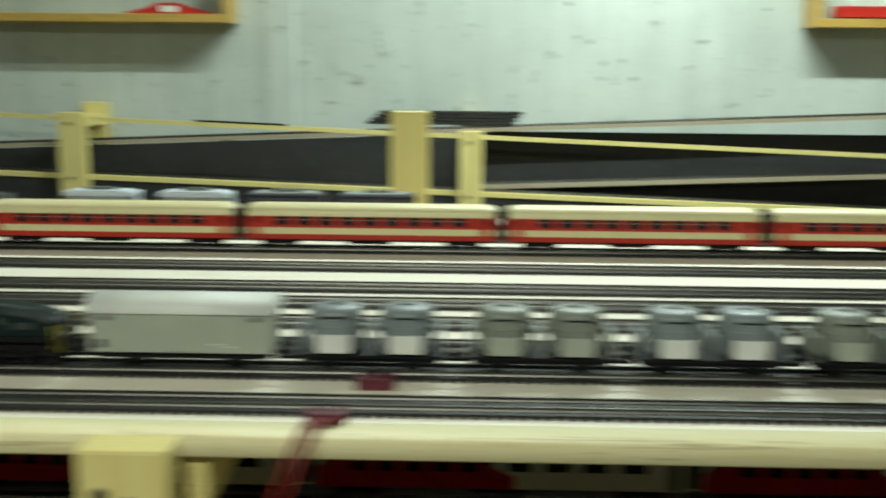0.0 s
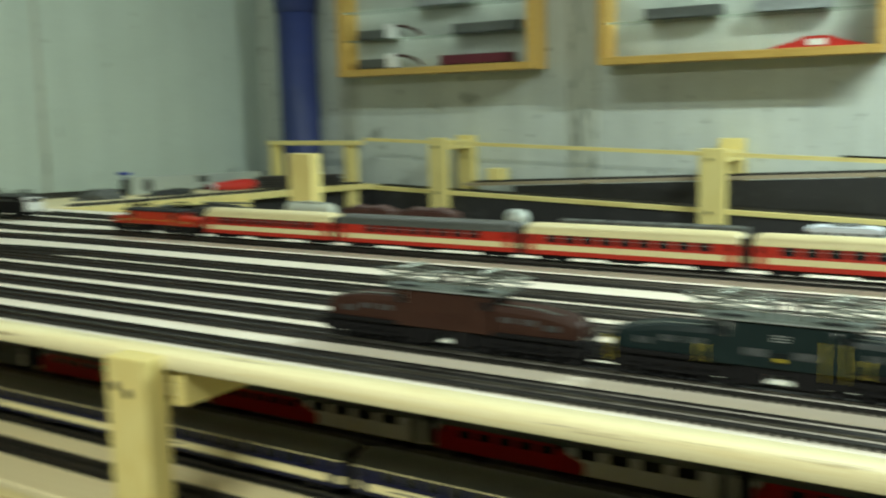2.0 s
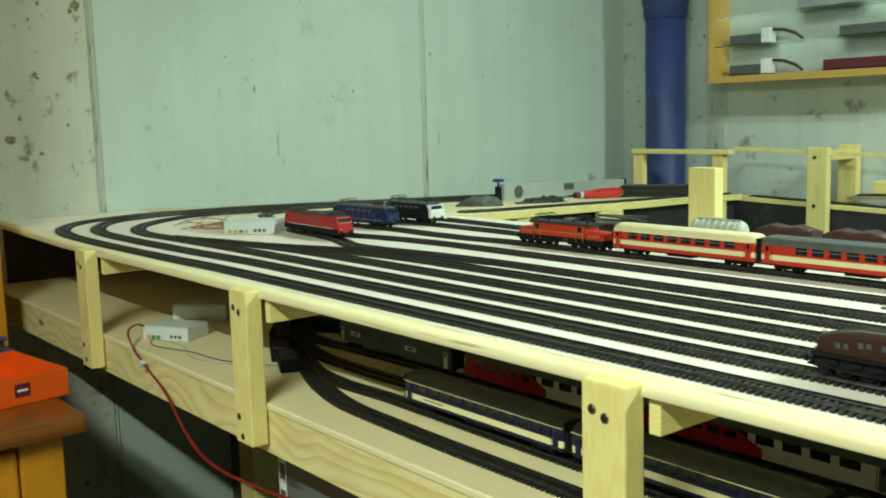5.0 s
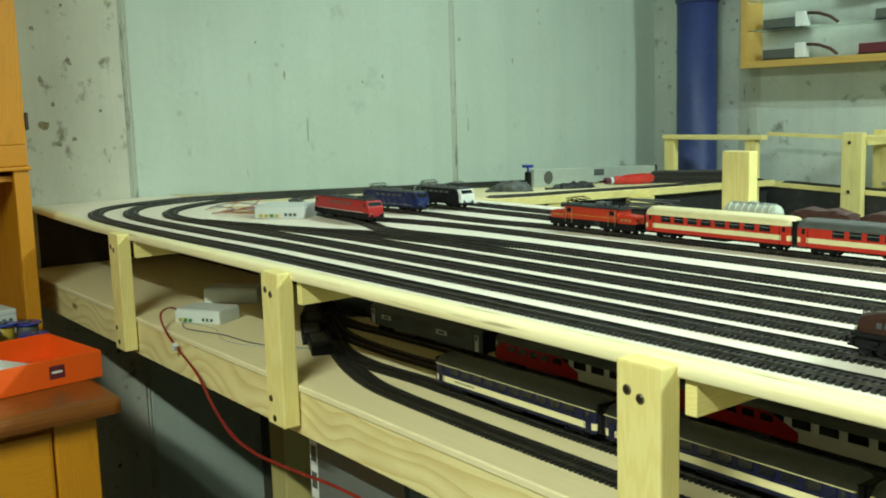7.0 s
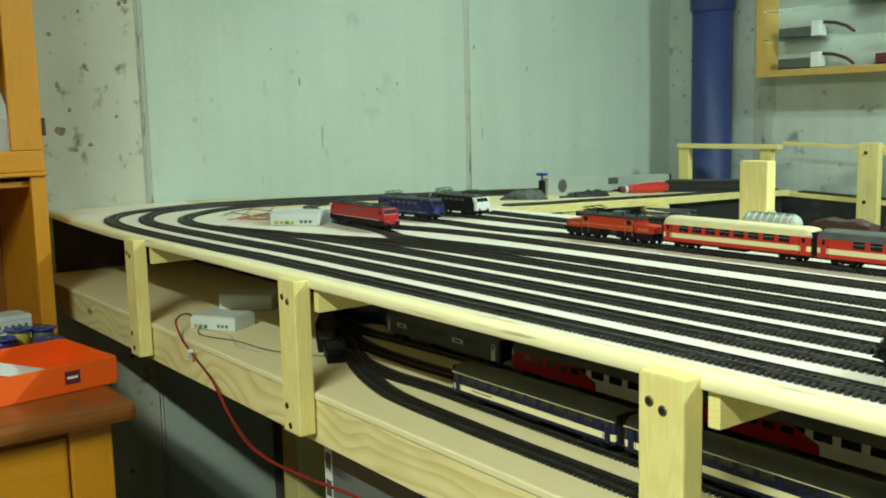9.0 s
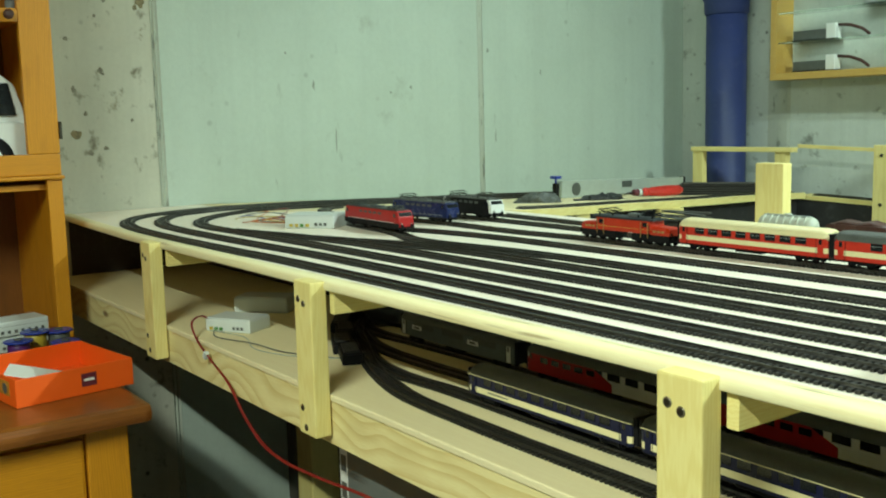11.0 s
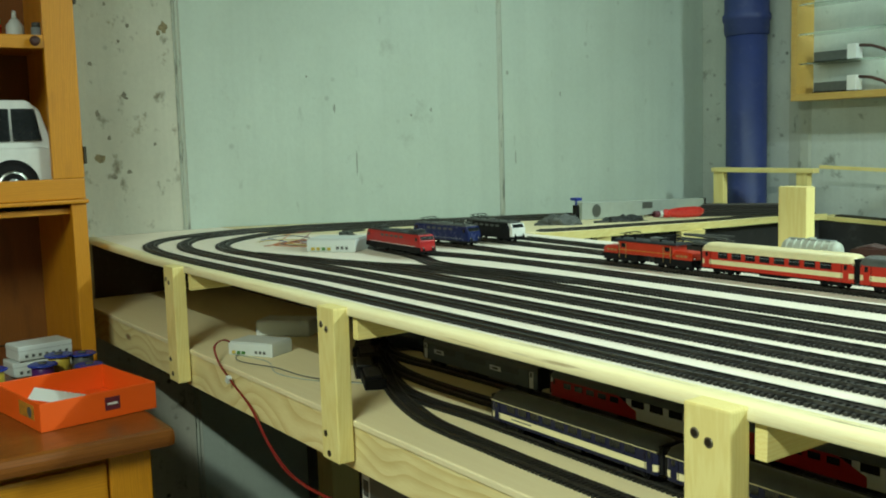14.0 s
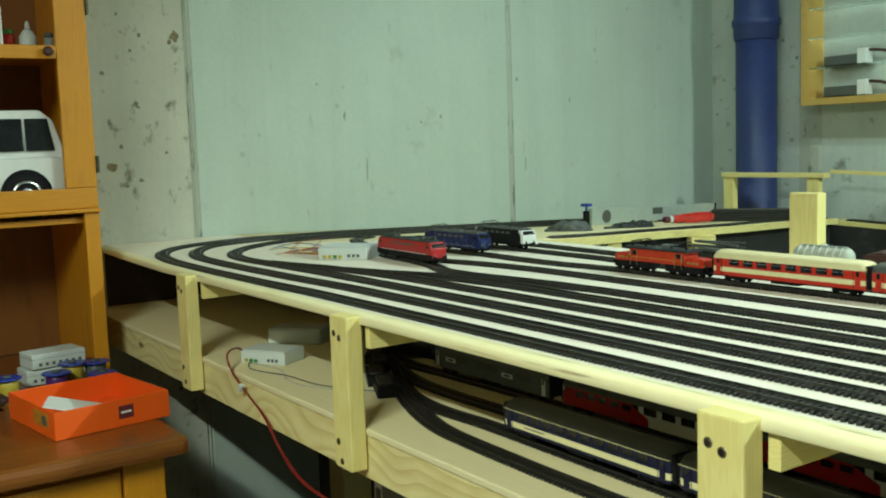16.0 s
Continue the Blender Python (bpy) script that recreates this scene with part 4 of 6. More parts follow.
def electric(label, colour, m, half=0.088, roof=dark_grey, nose=None, stripe=None, bare=False, low_pan=False):
    """Box-shaped electric locomotive with sloping cab fronts."""
    t = thing("locomotive", label, "locomotive", "locomotives", m)
    sec = lambda w, top: [(-w, 0.0095), (-w, top - 0.004), (-w * 0.9, top), (w * 0.9, top), (w, top - 0.004), (w, 0.0095)]
    if bare:
        part("body", B(-half + 0.004, half - 0.004, -0.0165, 0.0165, 0.0096, 0.0375, bevel=0.0012), colour, t)
    else:
        part("body", hull(bmesh.new(), [(-half + 0.003, sec(0.0145, 0.026)), (-half + 0.005, sec(0.0160, 0.030)), (-half + 0.010, sec(0.0165, 0.0375)), (half - 0.010, sec(0.0165, 0.0375)), (half - 0.005, sec(0.0160, 0.030)), (half - 0.003, sec(0.0145, 0.026))], False), colour, t)
    if bare:
        part("roof", B(-half + 0.012, half - 0.012, -0.0150, 0.0150, 0.0376, 0.0392, bevel=0.0008), roof, t)
    sec2 = [(-0.0145, 0.0372), *arch(0.0145, 0.0375, 0.0410, 7), (0.0145, 0.0372)]
    if not bare:
        part("roof", hull(bmesh.new(), [(x, sec2) for x in (-half + 0.014, half - 0.014)], False), roof, t)
    part("underframe", B(-half + 0.004, half - 0.004, -0.0158, 0.0158, 0.0060, 0.0096, bevel=0.0005), black_paint, t)
    for s in (-1, 1):
        part("bogie", B(*sorted((s * 0.028, s * (half - 0.014))), -0.0135, 0.0135, 0.0035, 0.0085, bevel=0.0008), black_paint, t)
        for x in (0.036, half - 0.024):
            wheelset(t, s * x, 0.0068)
        if not bare:
            pantograph(t, s * (half - 0.040), 0.0415 if low_pan else 0.0440, pan_dark, 1.0 if low_pan else 1.3, 0.6 if low_pan else 1.0)
        if nose:
            part("nose", B(*sorted((s * (half - 0.0115), s * (half - 0.0022))), -0.0168, 0.0168, 0.0105, 0.0282, bevel=0.0015), nose, t)
            part("cab_face", hull(bmesh.new(), [(s * (half - 0.0165), [(-0.0168, 0.0280), (0.0168, 0.0280), (0.0168, 0.0372), (-0.0168, 0.0372)]), (s * (half - 0.0092), [(-0.0166, 0.0280), (0.0166, 0.0280), (0.0166, 0.0368), (-0.0166, 0.0368)]), (s * (half - 0.0050), [(-0.0162, 0.0280), (0.0162, 0.0280), (0.0160, 0.0300), (-0.0160, 0.0300)])], False), nose, t, "white cab front")
        if bare:
            continue
        bm = hull(bmesh.new(), [(s * (half - 0.0080), [(-0.0135, 0.0345), (0.0135, 0.0345), (0.0135, 0.0352), (-0.0135, 0.0352)]), (s * (half - 0.0040), [(-0.0130, 0.0285), (0.0130, 0.0285), (0.0130, 0.0292), (-0.0130, 0.0292)])], False)
        part("windscreen", bm, window_dark, t)
        for y in (-0.010, 0.010):
            part("headlight", cyl(bmesh.new(), (s * (half - 0.0035), y, 0.0150), (s * (half - 0.0018), y, 0.0150), 0.0017, seg=10), steel, t)
        part("cab_window", B(*sorted((s * (half - 0.020), s * (half - 0.013))), -0.0171, 0.0171, 0.0265, 0.0330), window_dark, t)
    for k in range(5):
        x = -0.036 + 0.018 * k
        part("grille", B(x - 0.006, x + 0.006, -0.0169, 0.0169, 0.0285, 0.0330), dark_grey, t)
    if low_pan:
        part("skirt", B(-half + 0.0035, half - 0.0035, -0.0169, 0.0169, 0.0065, 0.0158, bevel=0.0005), black_paint, t, "black lower skirt")
    if stripe:
        part("stripe", B(-half + 0.02, half - 0.02, -0.0171, 0.0171, *((0.0160, 0.0168) if low_pan else (0.0130, 0.0137))), stripe, t)
    for x in (-0.012, 0.0, 0.012):
        part("roof_box", B(x - 0.004, x + 0.004, -0.007, 0.007, 0.0393, 0.0425, bevel=0.0005), dark_grey if bare else roof, t)
    buffers(t, half)
    return t


def hooded(label, colour, m):
    """Electric locomotive with a central cabin and a low hood at each end."""
    t = thing("locomotive", label, "locomotive", "locomotives", m)
    part("cabin", B(-0.058, 0.058, -0.0160, 0.0160, 0.0160, 0.0365, bevel=0.0012), colour, t)
    sec = [(-0.0180, 0.0365), *arch(0.0180, 0.0368, 0.0405, 9), (0.0180, 0.0365)]
    part("cabin_roof", hull(bmesh.new(), [(x, sec) for x in (-0.066, 0.066)], False), slate, t, "dark slate roof")
    for s in (-1, 1):
        ring = lambda w, top: [(-w, 0.0155), (-w, top - 0.003), (-w * 0.8, top), (w * 0.8, top), (w, top - 0.003), (w, 0.0155)]
        hood = part("hood", hull(bmesh.new(), [(s * 0.0580, ring(0.0145, 0.0285)), (s * 0.088, ring(0.0140, 0.0275)), (s * 0.094, ring(0.0130, 0.0255))], False), colour, t)
        for k in range(3):
            x = s * (0.066 + 0.008 * k)
            part("vent", B(x - 0.0028, x + 0.0028, -0.0150, 0.0150, 0.0195, 0.0225), brass, hood, "ochre louvre")
        part("truck_frame", B(*sorted((s * 0.018, s * 0.094)), -0.0140, 0.0140, 0.0045, 0.0154, bevel=0.0008), black_paint, t)
        for x in (0.028, 0.050, 0.072, 0.088):
            wheelset(t, s * x, 0.0072 if x < 0.08 else 0.005)
        pantograph(t, s * 0.042, 0.0440, black_paint, 1.2)
        for y in (-0.009, 0.009):
            part("headlight", cyl(bmesh.new(), (s * 0.0925, y, 0.0180), (s * 0.0955, y, 0.0180), 0.0018, seg=10), steel, t)
        bm = tube(bmesh.new(), [(s * 0.0565, -0.0166, 0.013), (s * 0.0565, -0.0166, 0.030)], 0.0006)
        part("handrail", bm, black_paint, t)
        for x in (0.040, 0.0545):
            part("grab_rail", tube(bmesh.new(), [(s * x, -0.0174, 0.010), (s * x, -0.0174, 0.0345)], 0.0006), brass, t, "brass grab rail")
    part("roof_case", B(0.004, 0.026, -0.008, 0.008, 0.0402, 0.0455, bevel=0.001), crate_grey, t, "grey case on the roof")
    part("waist_line", B(-0.0585, 0.0585, -0.01625, 0.01625, 0.0225, 0.0232), yellow_wire, t, "thin yellow waist line")
    for x in (-0.047, -0.028, -0.009, 0.009, 0.028, 0.047):
        part("cabin_window", B(x - 0.0045, x + 0.0045, -0.0165, 0.0165, 0.0265, 0.0335), window_dark if abs(x) > 0.04 else colour, t)
    buffers(t, 0.100)
    return t


def bogie(parent, x):
    b = part("bogie", B(x - 0.0165, x + 0.0165, -0.0120, 0.0120, 0.0035, 0.0080, bevel=0.0008), black_paint, parent)
    for s in (-1, 1):
        wheelset(parent, x + s * 0.0125, 0.0052)
        for k in (-1, 1):
            part("axle_box", B(x + k * 0.0125 - 0.002, x + k * 0.0125 + 0.002, *sorted((s * 0.0118, s * 0.0138)), 0.0035, 0.0075), black_paint, b)
    return b


def coach(label, length, roof, upper, band, skirt, m, windows=8, group="passenger coaches", pane=window_dark, first=0.030, ends=None, zs=(0.0095, 0.0150, 0.0218, 0.0345), gutter=None):
    t = thing("passenger_coach", label, "coach", group, m)
    h = length / 2 - 0.003
    for name, z0, z1, mat in (("lower_panel", zs[0], zs[1], skirt), ("band", zs[1], zs[2], band), ("window_panel", zs[2], zs[3], upper)):
        w = 0.0165 if name != "band" else 0.0166
        sec = lambda k: [(-w * k, z0), (-w * k, z1), (w * k, z1), (w * k, z0)]
        part(name, hull(bmesh.new(), [(-h, sec(0.9)), (-h + 0.004, sec(1)), (h - 0.004, sec(1)), (h, sec(0.9))], False), mat, t)
    ro = lambda k, d: [(-0.0172 * k, zs[3] - 0.0006), *[(y, z - d) for y, z in arch(0.0172 * k, zs[3], 0.0462, 11)], (0.0172 * k, zs[3] - 0.0006)]
    part("roof", hull(bmesh.new(), [(-h - 0.0005, ro(0.86, 0.003)), (-h + 0.004, ro(0.96, 0.0008)), (-h + 0.012, ro(1, 0)), (h - 0.012, ro(1, 0)), (h - 0.004, ro(0.96, 0.0008)), (h + 0.0005, ro(0.86, 0.003))], True), roof, t)
    if gutter:
        part("gutter", B(-h, h, -0.0176, 0.0176, zs[3] - 0.0004, zs[3] + 0.0005), gutter, t, "pale gutter line")
    part("underframe", B(-h + 0.004, h - 0.004, -0.0125, 0.0125, 0.0075, 0.0099), black_paint, t)
    part("battery_box", B(-0.024, 0.020, -0.0125, 0.0125, 0.0042, 0.0075, bevel=0.0005), black_paint, t)
    win = None
    n = windows
    span = length - 2 * first
    for k in range(n):
        x = -length / 2 + first + span * (k + 0.5) / n
        hw = 0.345 * span / n
        if win is None:
            win = as_mesh("window", B(-hw, hw, -0.0169, 0.0169, 0.0246, 0.0336), pane)
            bar = as_mesh("window_bar", B(-hw, hw, -0.0171, 0.0171, 0.0300, 0.0305), roof_grey if upper is red_paint else pane)
        w = part("window", win, None, t)
        w.location.x = x
        part("window_bar", bar, None, w)
    for s in (-1, 1):
        door = B(s * (h - 0.010) - 0.0042, s * (h - 0.010) + 0.0042, -0.0171, 0.0171, 0.0105, 0.0338, bevel=0.0004)
        d = part("door", door, ends or upper, t)
        part("door_window", B(s * (h - 0.010) - 0.0022, s * (h - 0.010) + 0.0022, -0.0174, 0.0174, 0.0262, 0.0330), pane, d)
        part("door_edge", B(s * (h - 0.0162) - 0.0003, s * (h - 0.0162) + 0.0003, -0.0170, 0.0170, 0.0105, 0.0338), black_paint, t)
        part("gangway", B(*sorted((s * (h - 0.001), s * (h + 0.0055))), -0.0130, 0.0130, 0.0105, 0.0405, bevel=0.0008), black_paint, t, "black rubber gangway")
        bogie(t, s * (h - 0.034))
    return t


def two_axle(t, half, z=0.0095):
    part("underframe", B(-half + 0.003, half - 0.003, -0.0125, 0.0125, z - 0.003, z, bevel=0.0004), black_paint, t)
    for s in (-1, 1):
        wheelset(t, s * half * 0.58, 0.0056)
        for y in (-1, 1):
            part("axle_guard", B(s * half * 0.58 - 0.004, s * half * 0.58 + 0.004, *sorted((y * 0.0105, y * 0.0125)), 0.0035, z - 0.003), black_paint, t)
    buffers(t, half + 0.005)


def covered_wagon(label, body, roof, m, length=0.115, ribs=9, group="goods wagons", plain=False):
    t = thing("covered_wagon", label, "wagon", group, m)
    h = length / 2
    part("body", B(-h, h, -0.0158, 0.0158, 0.0110, 0.0370, bevel=0.0006), body, t)
    sec = [(-0.0172, 0.0362), *arch(0.0172, 0.0367, 0.0465, 11), (0.0172, 0.0362)]
    part("roof", hull(bmesh.new(), [(-h - 0.0025, sec), (h + 0.0025, sec)], True), roof, t, "arched wagon roof")
    for s in (-1, 1):
        part("end_gable", hull(bmesh.new(), [(s * (h - 0.001), arch(0.0155, 0.0365, 0.0452, 9)), (s * (h - 0.0002), arch(0.0155, 0.0365, 0.0452, 9))], False), body, t)
    bm = bmesh.new()
    box(bm, -0.0006, 0.0006, -0.0163, 0.0163, 0.0112, 0.0365)
    rib = as_mesh("rib", bm, body)
    for k in range(ribs):
        r = part("rib", rib, None, t)
        r.location.x = -h + 0.004 + (length - 0.008) * k / (ribs - 1)
    part("door", B(-0.014, 0.014, -0.0165, 0.0165, 0.0122, 0.0355, bevel=0.0004), body, t)
    if not plain:
        for s in (-1, 1):
            part("air_vent", B(s * (h - 0.010) - 0.003, s * (h - 0.010) + 0.003, -0.0164, 0.0164, 0.0318, 0.0345), dark_grey, t)
        part("end_hatch", B(-h + 0.0045, -h + 0.0090, -0.0165, 0.0165, 0.0140, 0.0195), window_dark, t)
        part("end_step", B(-h - 0.0012, -h + 0.0030, -0.0150, -0.0110, 0.0310, 0.0355), dark_grey, t)
    for x in (0.022, 0.030):
        part("marking_bar", B(x - 0.0028, x + 0.0028, -0.0162, -0.0157, 0.0150 if x > .025 else 0.0165, 0.0157 if x > .025 else 0.0172), paper if body is wagon_brown else white_paint, t)
    two_axle(t, h)
    return t


def silo_wagon(label, m, colour, card):
    t = thing("silo_wagon", label, "wagon", "silo wagons", m)
    part("deck_frame", B(-0.047, 0.047, -0.0150, 0.0150, 0.0090, 0.0112, bevel=0.0004), black_paint, t)
    for x in (-0.0225, 0.0225):
        d = part("drum", lathe(bmesh.new(), [(0.010, 0.0113), (0.0158, 0.0130), (0.0170, 0.0160), (0.0170, 0.0365), (0.0160, 0.0392), (0.0100, 0.0408), (0.0040, 0.0412)], (x, 0, 0), 28), colour, t, "grey steel drum container")
        part("hatch", cyl(bmesh.new(), (x, 0, 0.0408), (x, 0, 0.0424), 0.0040, seg=14), dark_grey, d)
        part("slot", B(x - 0.009, x + 0.009, -0.0174, -0.0140, 0.0352, 0.0360), black_paint, d)
        part("placard", B(x - 0.0105, x + 0.0105, -0.0182, -0.0150, 0.0130, 0.0245, bevel=0.0004), card, d, "blank pale placard")
        for z in (0.0285, 0.0330):
            part("hoop", lathe(bmesh.new(), [(0.0170, z), (0.0173, z + 0.0003), (0.0173, z + 0.0009), (0.0170, z + 0.0012)], (x, 0, 0), 24), colour, d)
    for x in (-0.0445, 0.0, 0.0445):
        part("stanchion", B(x - 0.0012, x + 0.0012, -0.0150, 0.0150, 0.0112, 0.0270), colour, t)
    two_axle(t, 0.047, 0.0090)
    return t


def tank_wagon(label, m):
    t = thing("tank_wagon", label, "wagon", "goods wagons", m)
    part("tank", lathe(bmesh.new(), [(0.004, -0.048), (0.011, -0.0465), (0.0140, -0.043), (0.0145, -0.040), (0.0145, 0.040), (0.0140, 0.043), (0.011, 0.0465), (0.004, 0.048)], (0, 0, 0.0265), 24, "X"), tank_grey, t)
    for k in range(7):
        x = -0.036 + 0.012 * k
        part("hoop", lathe(bmesh.new(), [(0.0145, x - 0.0012), (0.0162, x - 0.0010), (0.0162, x + 0.0010), (0.0145, x + 0.0012)], (0, 0, 0.0265), 24, "X"), tank_grey, t)
    part("dome", cyl(bmesh.new(), (0, 0, 0.0400), (0, 0, 0.0445), 0.006, seg=16), light_grey, t)
    part("catwalk", B(-0.040, 0.040, -0.004, 0.004, 0.0418, 0.0424), mid_grey, t)
    two_axle(t, 0.052)
    return t


def hopper_wagon(label, m):
    t = thing("hopper_wagon", label, "wagon", "goods wagons", m)
    ring = lambda w, a: [(-w * 0.6, 0.0100), (-w, 0.0170), (-w, a), (w, a), (w, 0.0170), (w * 0.6, 0.0100)]
    part("hopper", hull(bmesh.new(), [(-0.046, ring(0.0150, 0.034)), (-0.036, ring(0.0160, 0.036)), (0.036, ring(0.0160, 0.036)), (0.046, ring(0.0150, 0.034))], False), hopper_brown, t)
    part("load", hull(bmesh.new(), [(-0.042, arch(0.0140, 0.0340, 0.0365, 7)), (-0.02, arch(0.0145, 0.0350, 0.0430, 7)), (0.0, arch(0.0145, 0.0350, 0.0395, 7)), (0.022, arch(0.0145, 0.0350, 0.0435, 7)), (0.042, arch(0.0140, 0.0340, 0.0365, 7))], True), hopper_brown, t, "heaped brown load")
    for k in range(5):
        x = -0.032 + 0.016 * k
        part("rib", B(x - 0.0008, x + 0.0008, -0.0168, 0.0168, 0.0170, 0.0355), hopper_brown, t)
    two_axle(t, 0.049)
    return t


def flat_wagon(label, m, length=0.29):
    t = thing("flat_wagon", label, "wagon", "goods wagons", m)
    h = length / 2
    part("floor", B(-h, h, -0.0150, 0.0150, 0.0100, 0.0130, bevel=0.0004), black_paint, t)
    part("load", B(-h + 0.01, h - 0.01, -0.0125, 0.0125, 0.0130, 0.0330, bevel=0.002), dark_grey, t, "long dark grey load")
    for k in range(8):
        x = -h + 0.012 + (length - 0.024) * k / 7
        part("stake", B(x - 0.0008, x + 0.0008, -0.0155, 0.0155, 0.0100, 0.0345), black_paint, t)
    for s in (-1, 1):
        bogie(t, s * (h - 0.035))
    buffers(t, h + 0.004)
    return t


def rail_pose(x, y, turn=0.0, z=0.0):
    return pose(x, y, ZR + z, 0, 0, turn)


# the goods train drawn by two crocodiles
FRONT, YT = 1.921, 0.134
crocodile("brown crocodile-type electric model locomotive with two pantographs", brown_paint, rail_pose(FRONT + 0.127, YT))
crocodile("dark green crocodile-type model locomotive with yellow handrails", green_paint, rail_pose(FRONT + 0.383, YT), yellow_paint)
xw = FRONT + 0.515
covered_wagon("light grey covered goods wagon with a white roof", light_grey, white_paint, rail_pose(xw + 0.0625, YT), 0.115)
xw += 0.128
for k in range(4):
    at = rail_pose(xw + 0.053 + 0.107 * k, YT)
    if k % 2:
        silo_wagon("olive-grey wagon with two drums and cream placards", at, olive_grey, light_grey)
    else:
        silo_wagon("bluish-grey wagon with two drums and white placards", at, mid_grey, white_paint)
xw += 0.107 * 4
first_brown = covered_wagon("oxide-brown covered goods wagon with a grey roof", wagon_brown, roof_grey, rail_pose(xw + 0.075, YT), 0.138, 11, plain=True)
for k in range(1, 8):
    copy_thing(first_brown, rail_pose(xw + 0.075 + 0.150 * k, YT))

# the passenger train
YP = 0.558
hooded("orange-red electric model locomotive with end hoods", orange_red, rail_pose(1.235, YP))
LC = "red and cream passenger coach with a cream roof"
coach(LC, 0.252, cream_paint, red_paint, cream_paint, red_paint, rail_pose(1.473, YP), 8)
coach("red and cream dining coach with a dark grey roof", 0.284, dark_grey, red_paint, cream_paint, red_paint, rail_pose(1.744, YP), 8, first=0.05)
c3 = coach(LC, 0.268, cream_paint, red_paint, cream_paint, red_paint, rail_pose(2.026, YP), 9)
for k in range(1, 8):
    copy_thing(c3, rail_pose(2.026 + 0.275 * k, YP))

# vehicles on the farther sidings
YS = 0.702
tank_wagon("pale grey ribbed tank wagon behind the coaches", rail_pose(1.425, YS))
h1 = hopper_wagon("dark brown hopper wagon with a heaped load", rail_pose(1.545, YS))
for k in (1,):
    copy_thing(h1, rail_pose(1.545 + 0.108 * k, YS))
dw = thing("drum_wagon", "short wagon with one pale silver round tank", "wagon", "goods wagons", rail_pose(1.765, YS))
part("drum", lathe(bmesh.new(), [(0.006, 0.0112), (0.0130, 0.0140), (0.0165, 0.0220), (0.0168, 0.0320), (0.0150, 0.0390), (0.0095, 0.0430), (0.0030, 0.0442)], (0.035, 0, 0), 24), alu, dw)
part("deck_frame", B(-0.050, 0.055, -0.0140, 0.0140, 0.0090, 0.0112, bevel=0.0004), black_paint, dw)
two_axle(dw, 0.05, 0.0090)
flat_wagon("long black flat wagon with a dark load", rail_pose(1.995, YS), 0.27)
e1 = electric("white electric model locomotive on a far siding", bluish_white, rail_pose(2.235, YS), 0.046, bluish_white, bare=True)
copy_thing(e1, rail_pose(2.350, YS))
e2 = electric("dark blue electric model locomotive on a far siding", blue_paint, rail_pose(2.460, YS), 0.049, roof_grey, bare=True)
copy_thing(e2, rail_pose(2.570, YS))

# locomotives waiting in the curve
electric("bright red electric model locomotive with a dark roof", loco_red, rail_pose(0.750, 0.391, -3), 0.108, slate, stripe=white_paint, low_pan=True)
electric("dark blue electric model locomotive with a pantograph", loco_blue, rail_pose(0.695, 0.5375, 3), 0.094, dark_grey, nose=None, stripe=roof_grey)
electric("black electric model locomotive with white ends", black_paint, rail_pose(0.712, 0.645, -1), 0.088, dark_grey, nose=white_paint)

# trains stored on the lower shelf
LB2 = "dark blue and cream passenger coach on the lower shelf"
b1 = coach(LB2, 0.283, dark_grey, blue_paint, cream_paint, blue_paint, rail_pose(1.500, 0.152, 0, LZ), 10, "stored coaches", zs=(0.0095, 0.0132, 0.0205, 0.0345), gutter=cream_paint)
part("marking_bar", B(-0.100, -0.062, -0.0169, -0.0160, 0.0165, 0.0178), dark_grey, b1)
for k in range(1, 9):
    copy_thing(b1, rail_pose(1.500 + 0.290 * k, 0.152, 0, LZ))
b2 = coach("teal-grey baggage coach with pale doors on the dark lower shelf", 0.290, dark_grey, baggage_grey, baggage_grey, baggage_grey, rail_pose(1.150, 0.283, 0, LZ), 3, "stored coaches", ends=white_paint, pane=dark_grey)
for x in (-0.095, 0.050):
    part("marking_plate", B(x - 0.013, x + 0.013, -0.0171, -0.0165, 0.0215, 0.0285), white_paint, b2, "white plate with dark bars")
    part("marking_bar", B(x - 0.007, x + 0.007, -0.0174, -0.0171, 0.0235, 0.0265), dark_grey, b2)
b4 = coach("red and white double-deck coach with dark windows on the lower shelf", 0.303, dark_grey, white_paint, white_paint, white_paint, rail_pose(1.470, 0.283, 0, LZ), 8, "stored coaches", ends=dark_grey)
red_half = part("red_side", hull(bmesh.new(), [(x, [(-w, 0.0097), (-w, z), (w, z), (w, 0.0097)]) for x, w, z in ((-0.1505, 0.012, 0.018), (-0.146, 0.0168, 0.027), (-0.138, 0.0174, 0.0340), (-0.020, 0.0174, 0.0340), (0.012, 0.0174, 0.0200))], False), loco_red, b4, "red nose and front half of the side")
for k in range(5):
    part("side_window", B(-0.120 + 0.022 * k, -0.105 + 0.022 * k, -0.0177, 0.0177, 0.0240, 0.0315), window_dark, red_half)
for k in range(1, 9):
    copy_thing(b4, rail_pose(1.470 + 0.309 * k, 0.283, 0, LZ))

# ---------------------------------------------------------------- display cases on the back wall
CF = 2.20


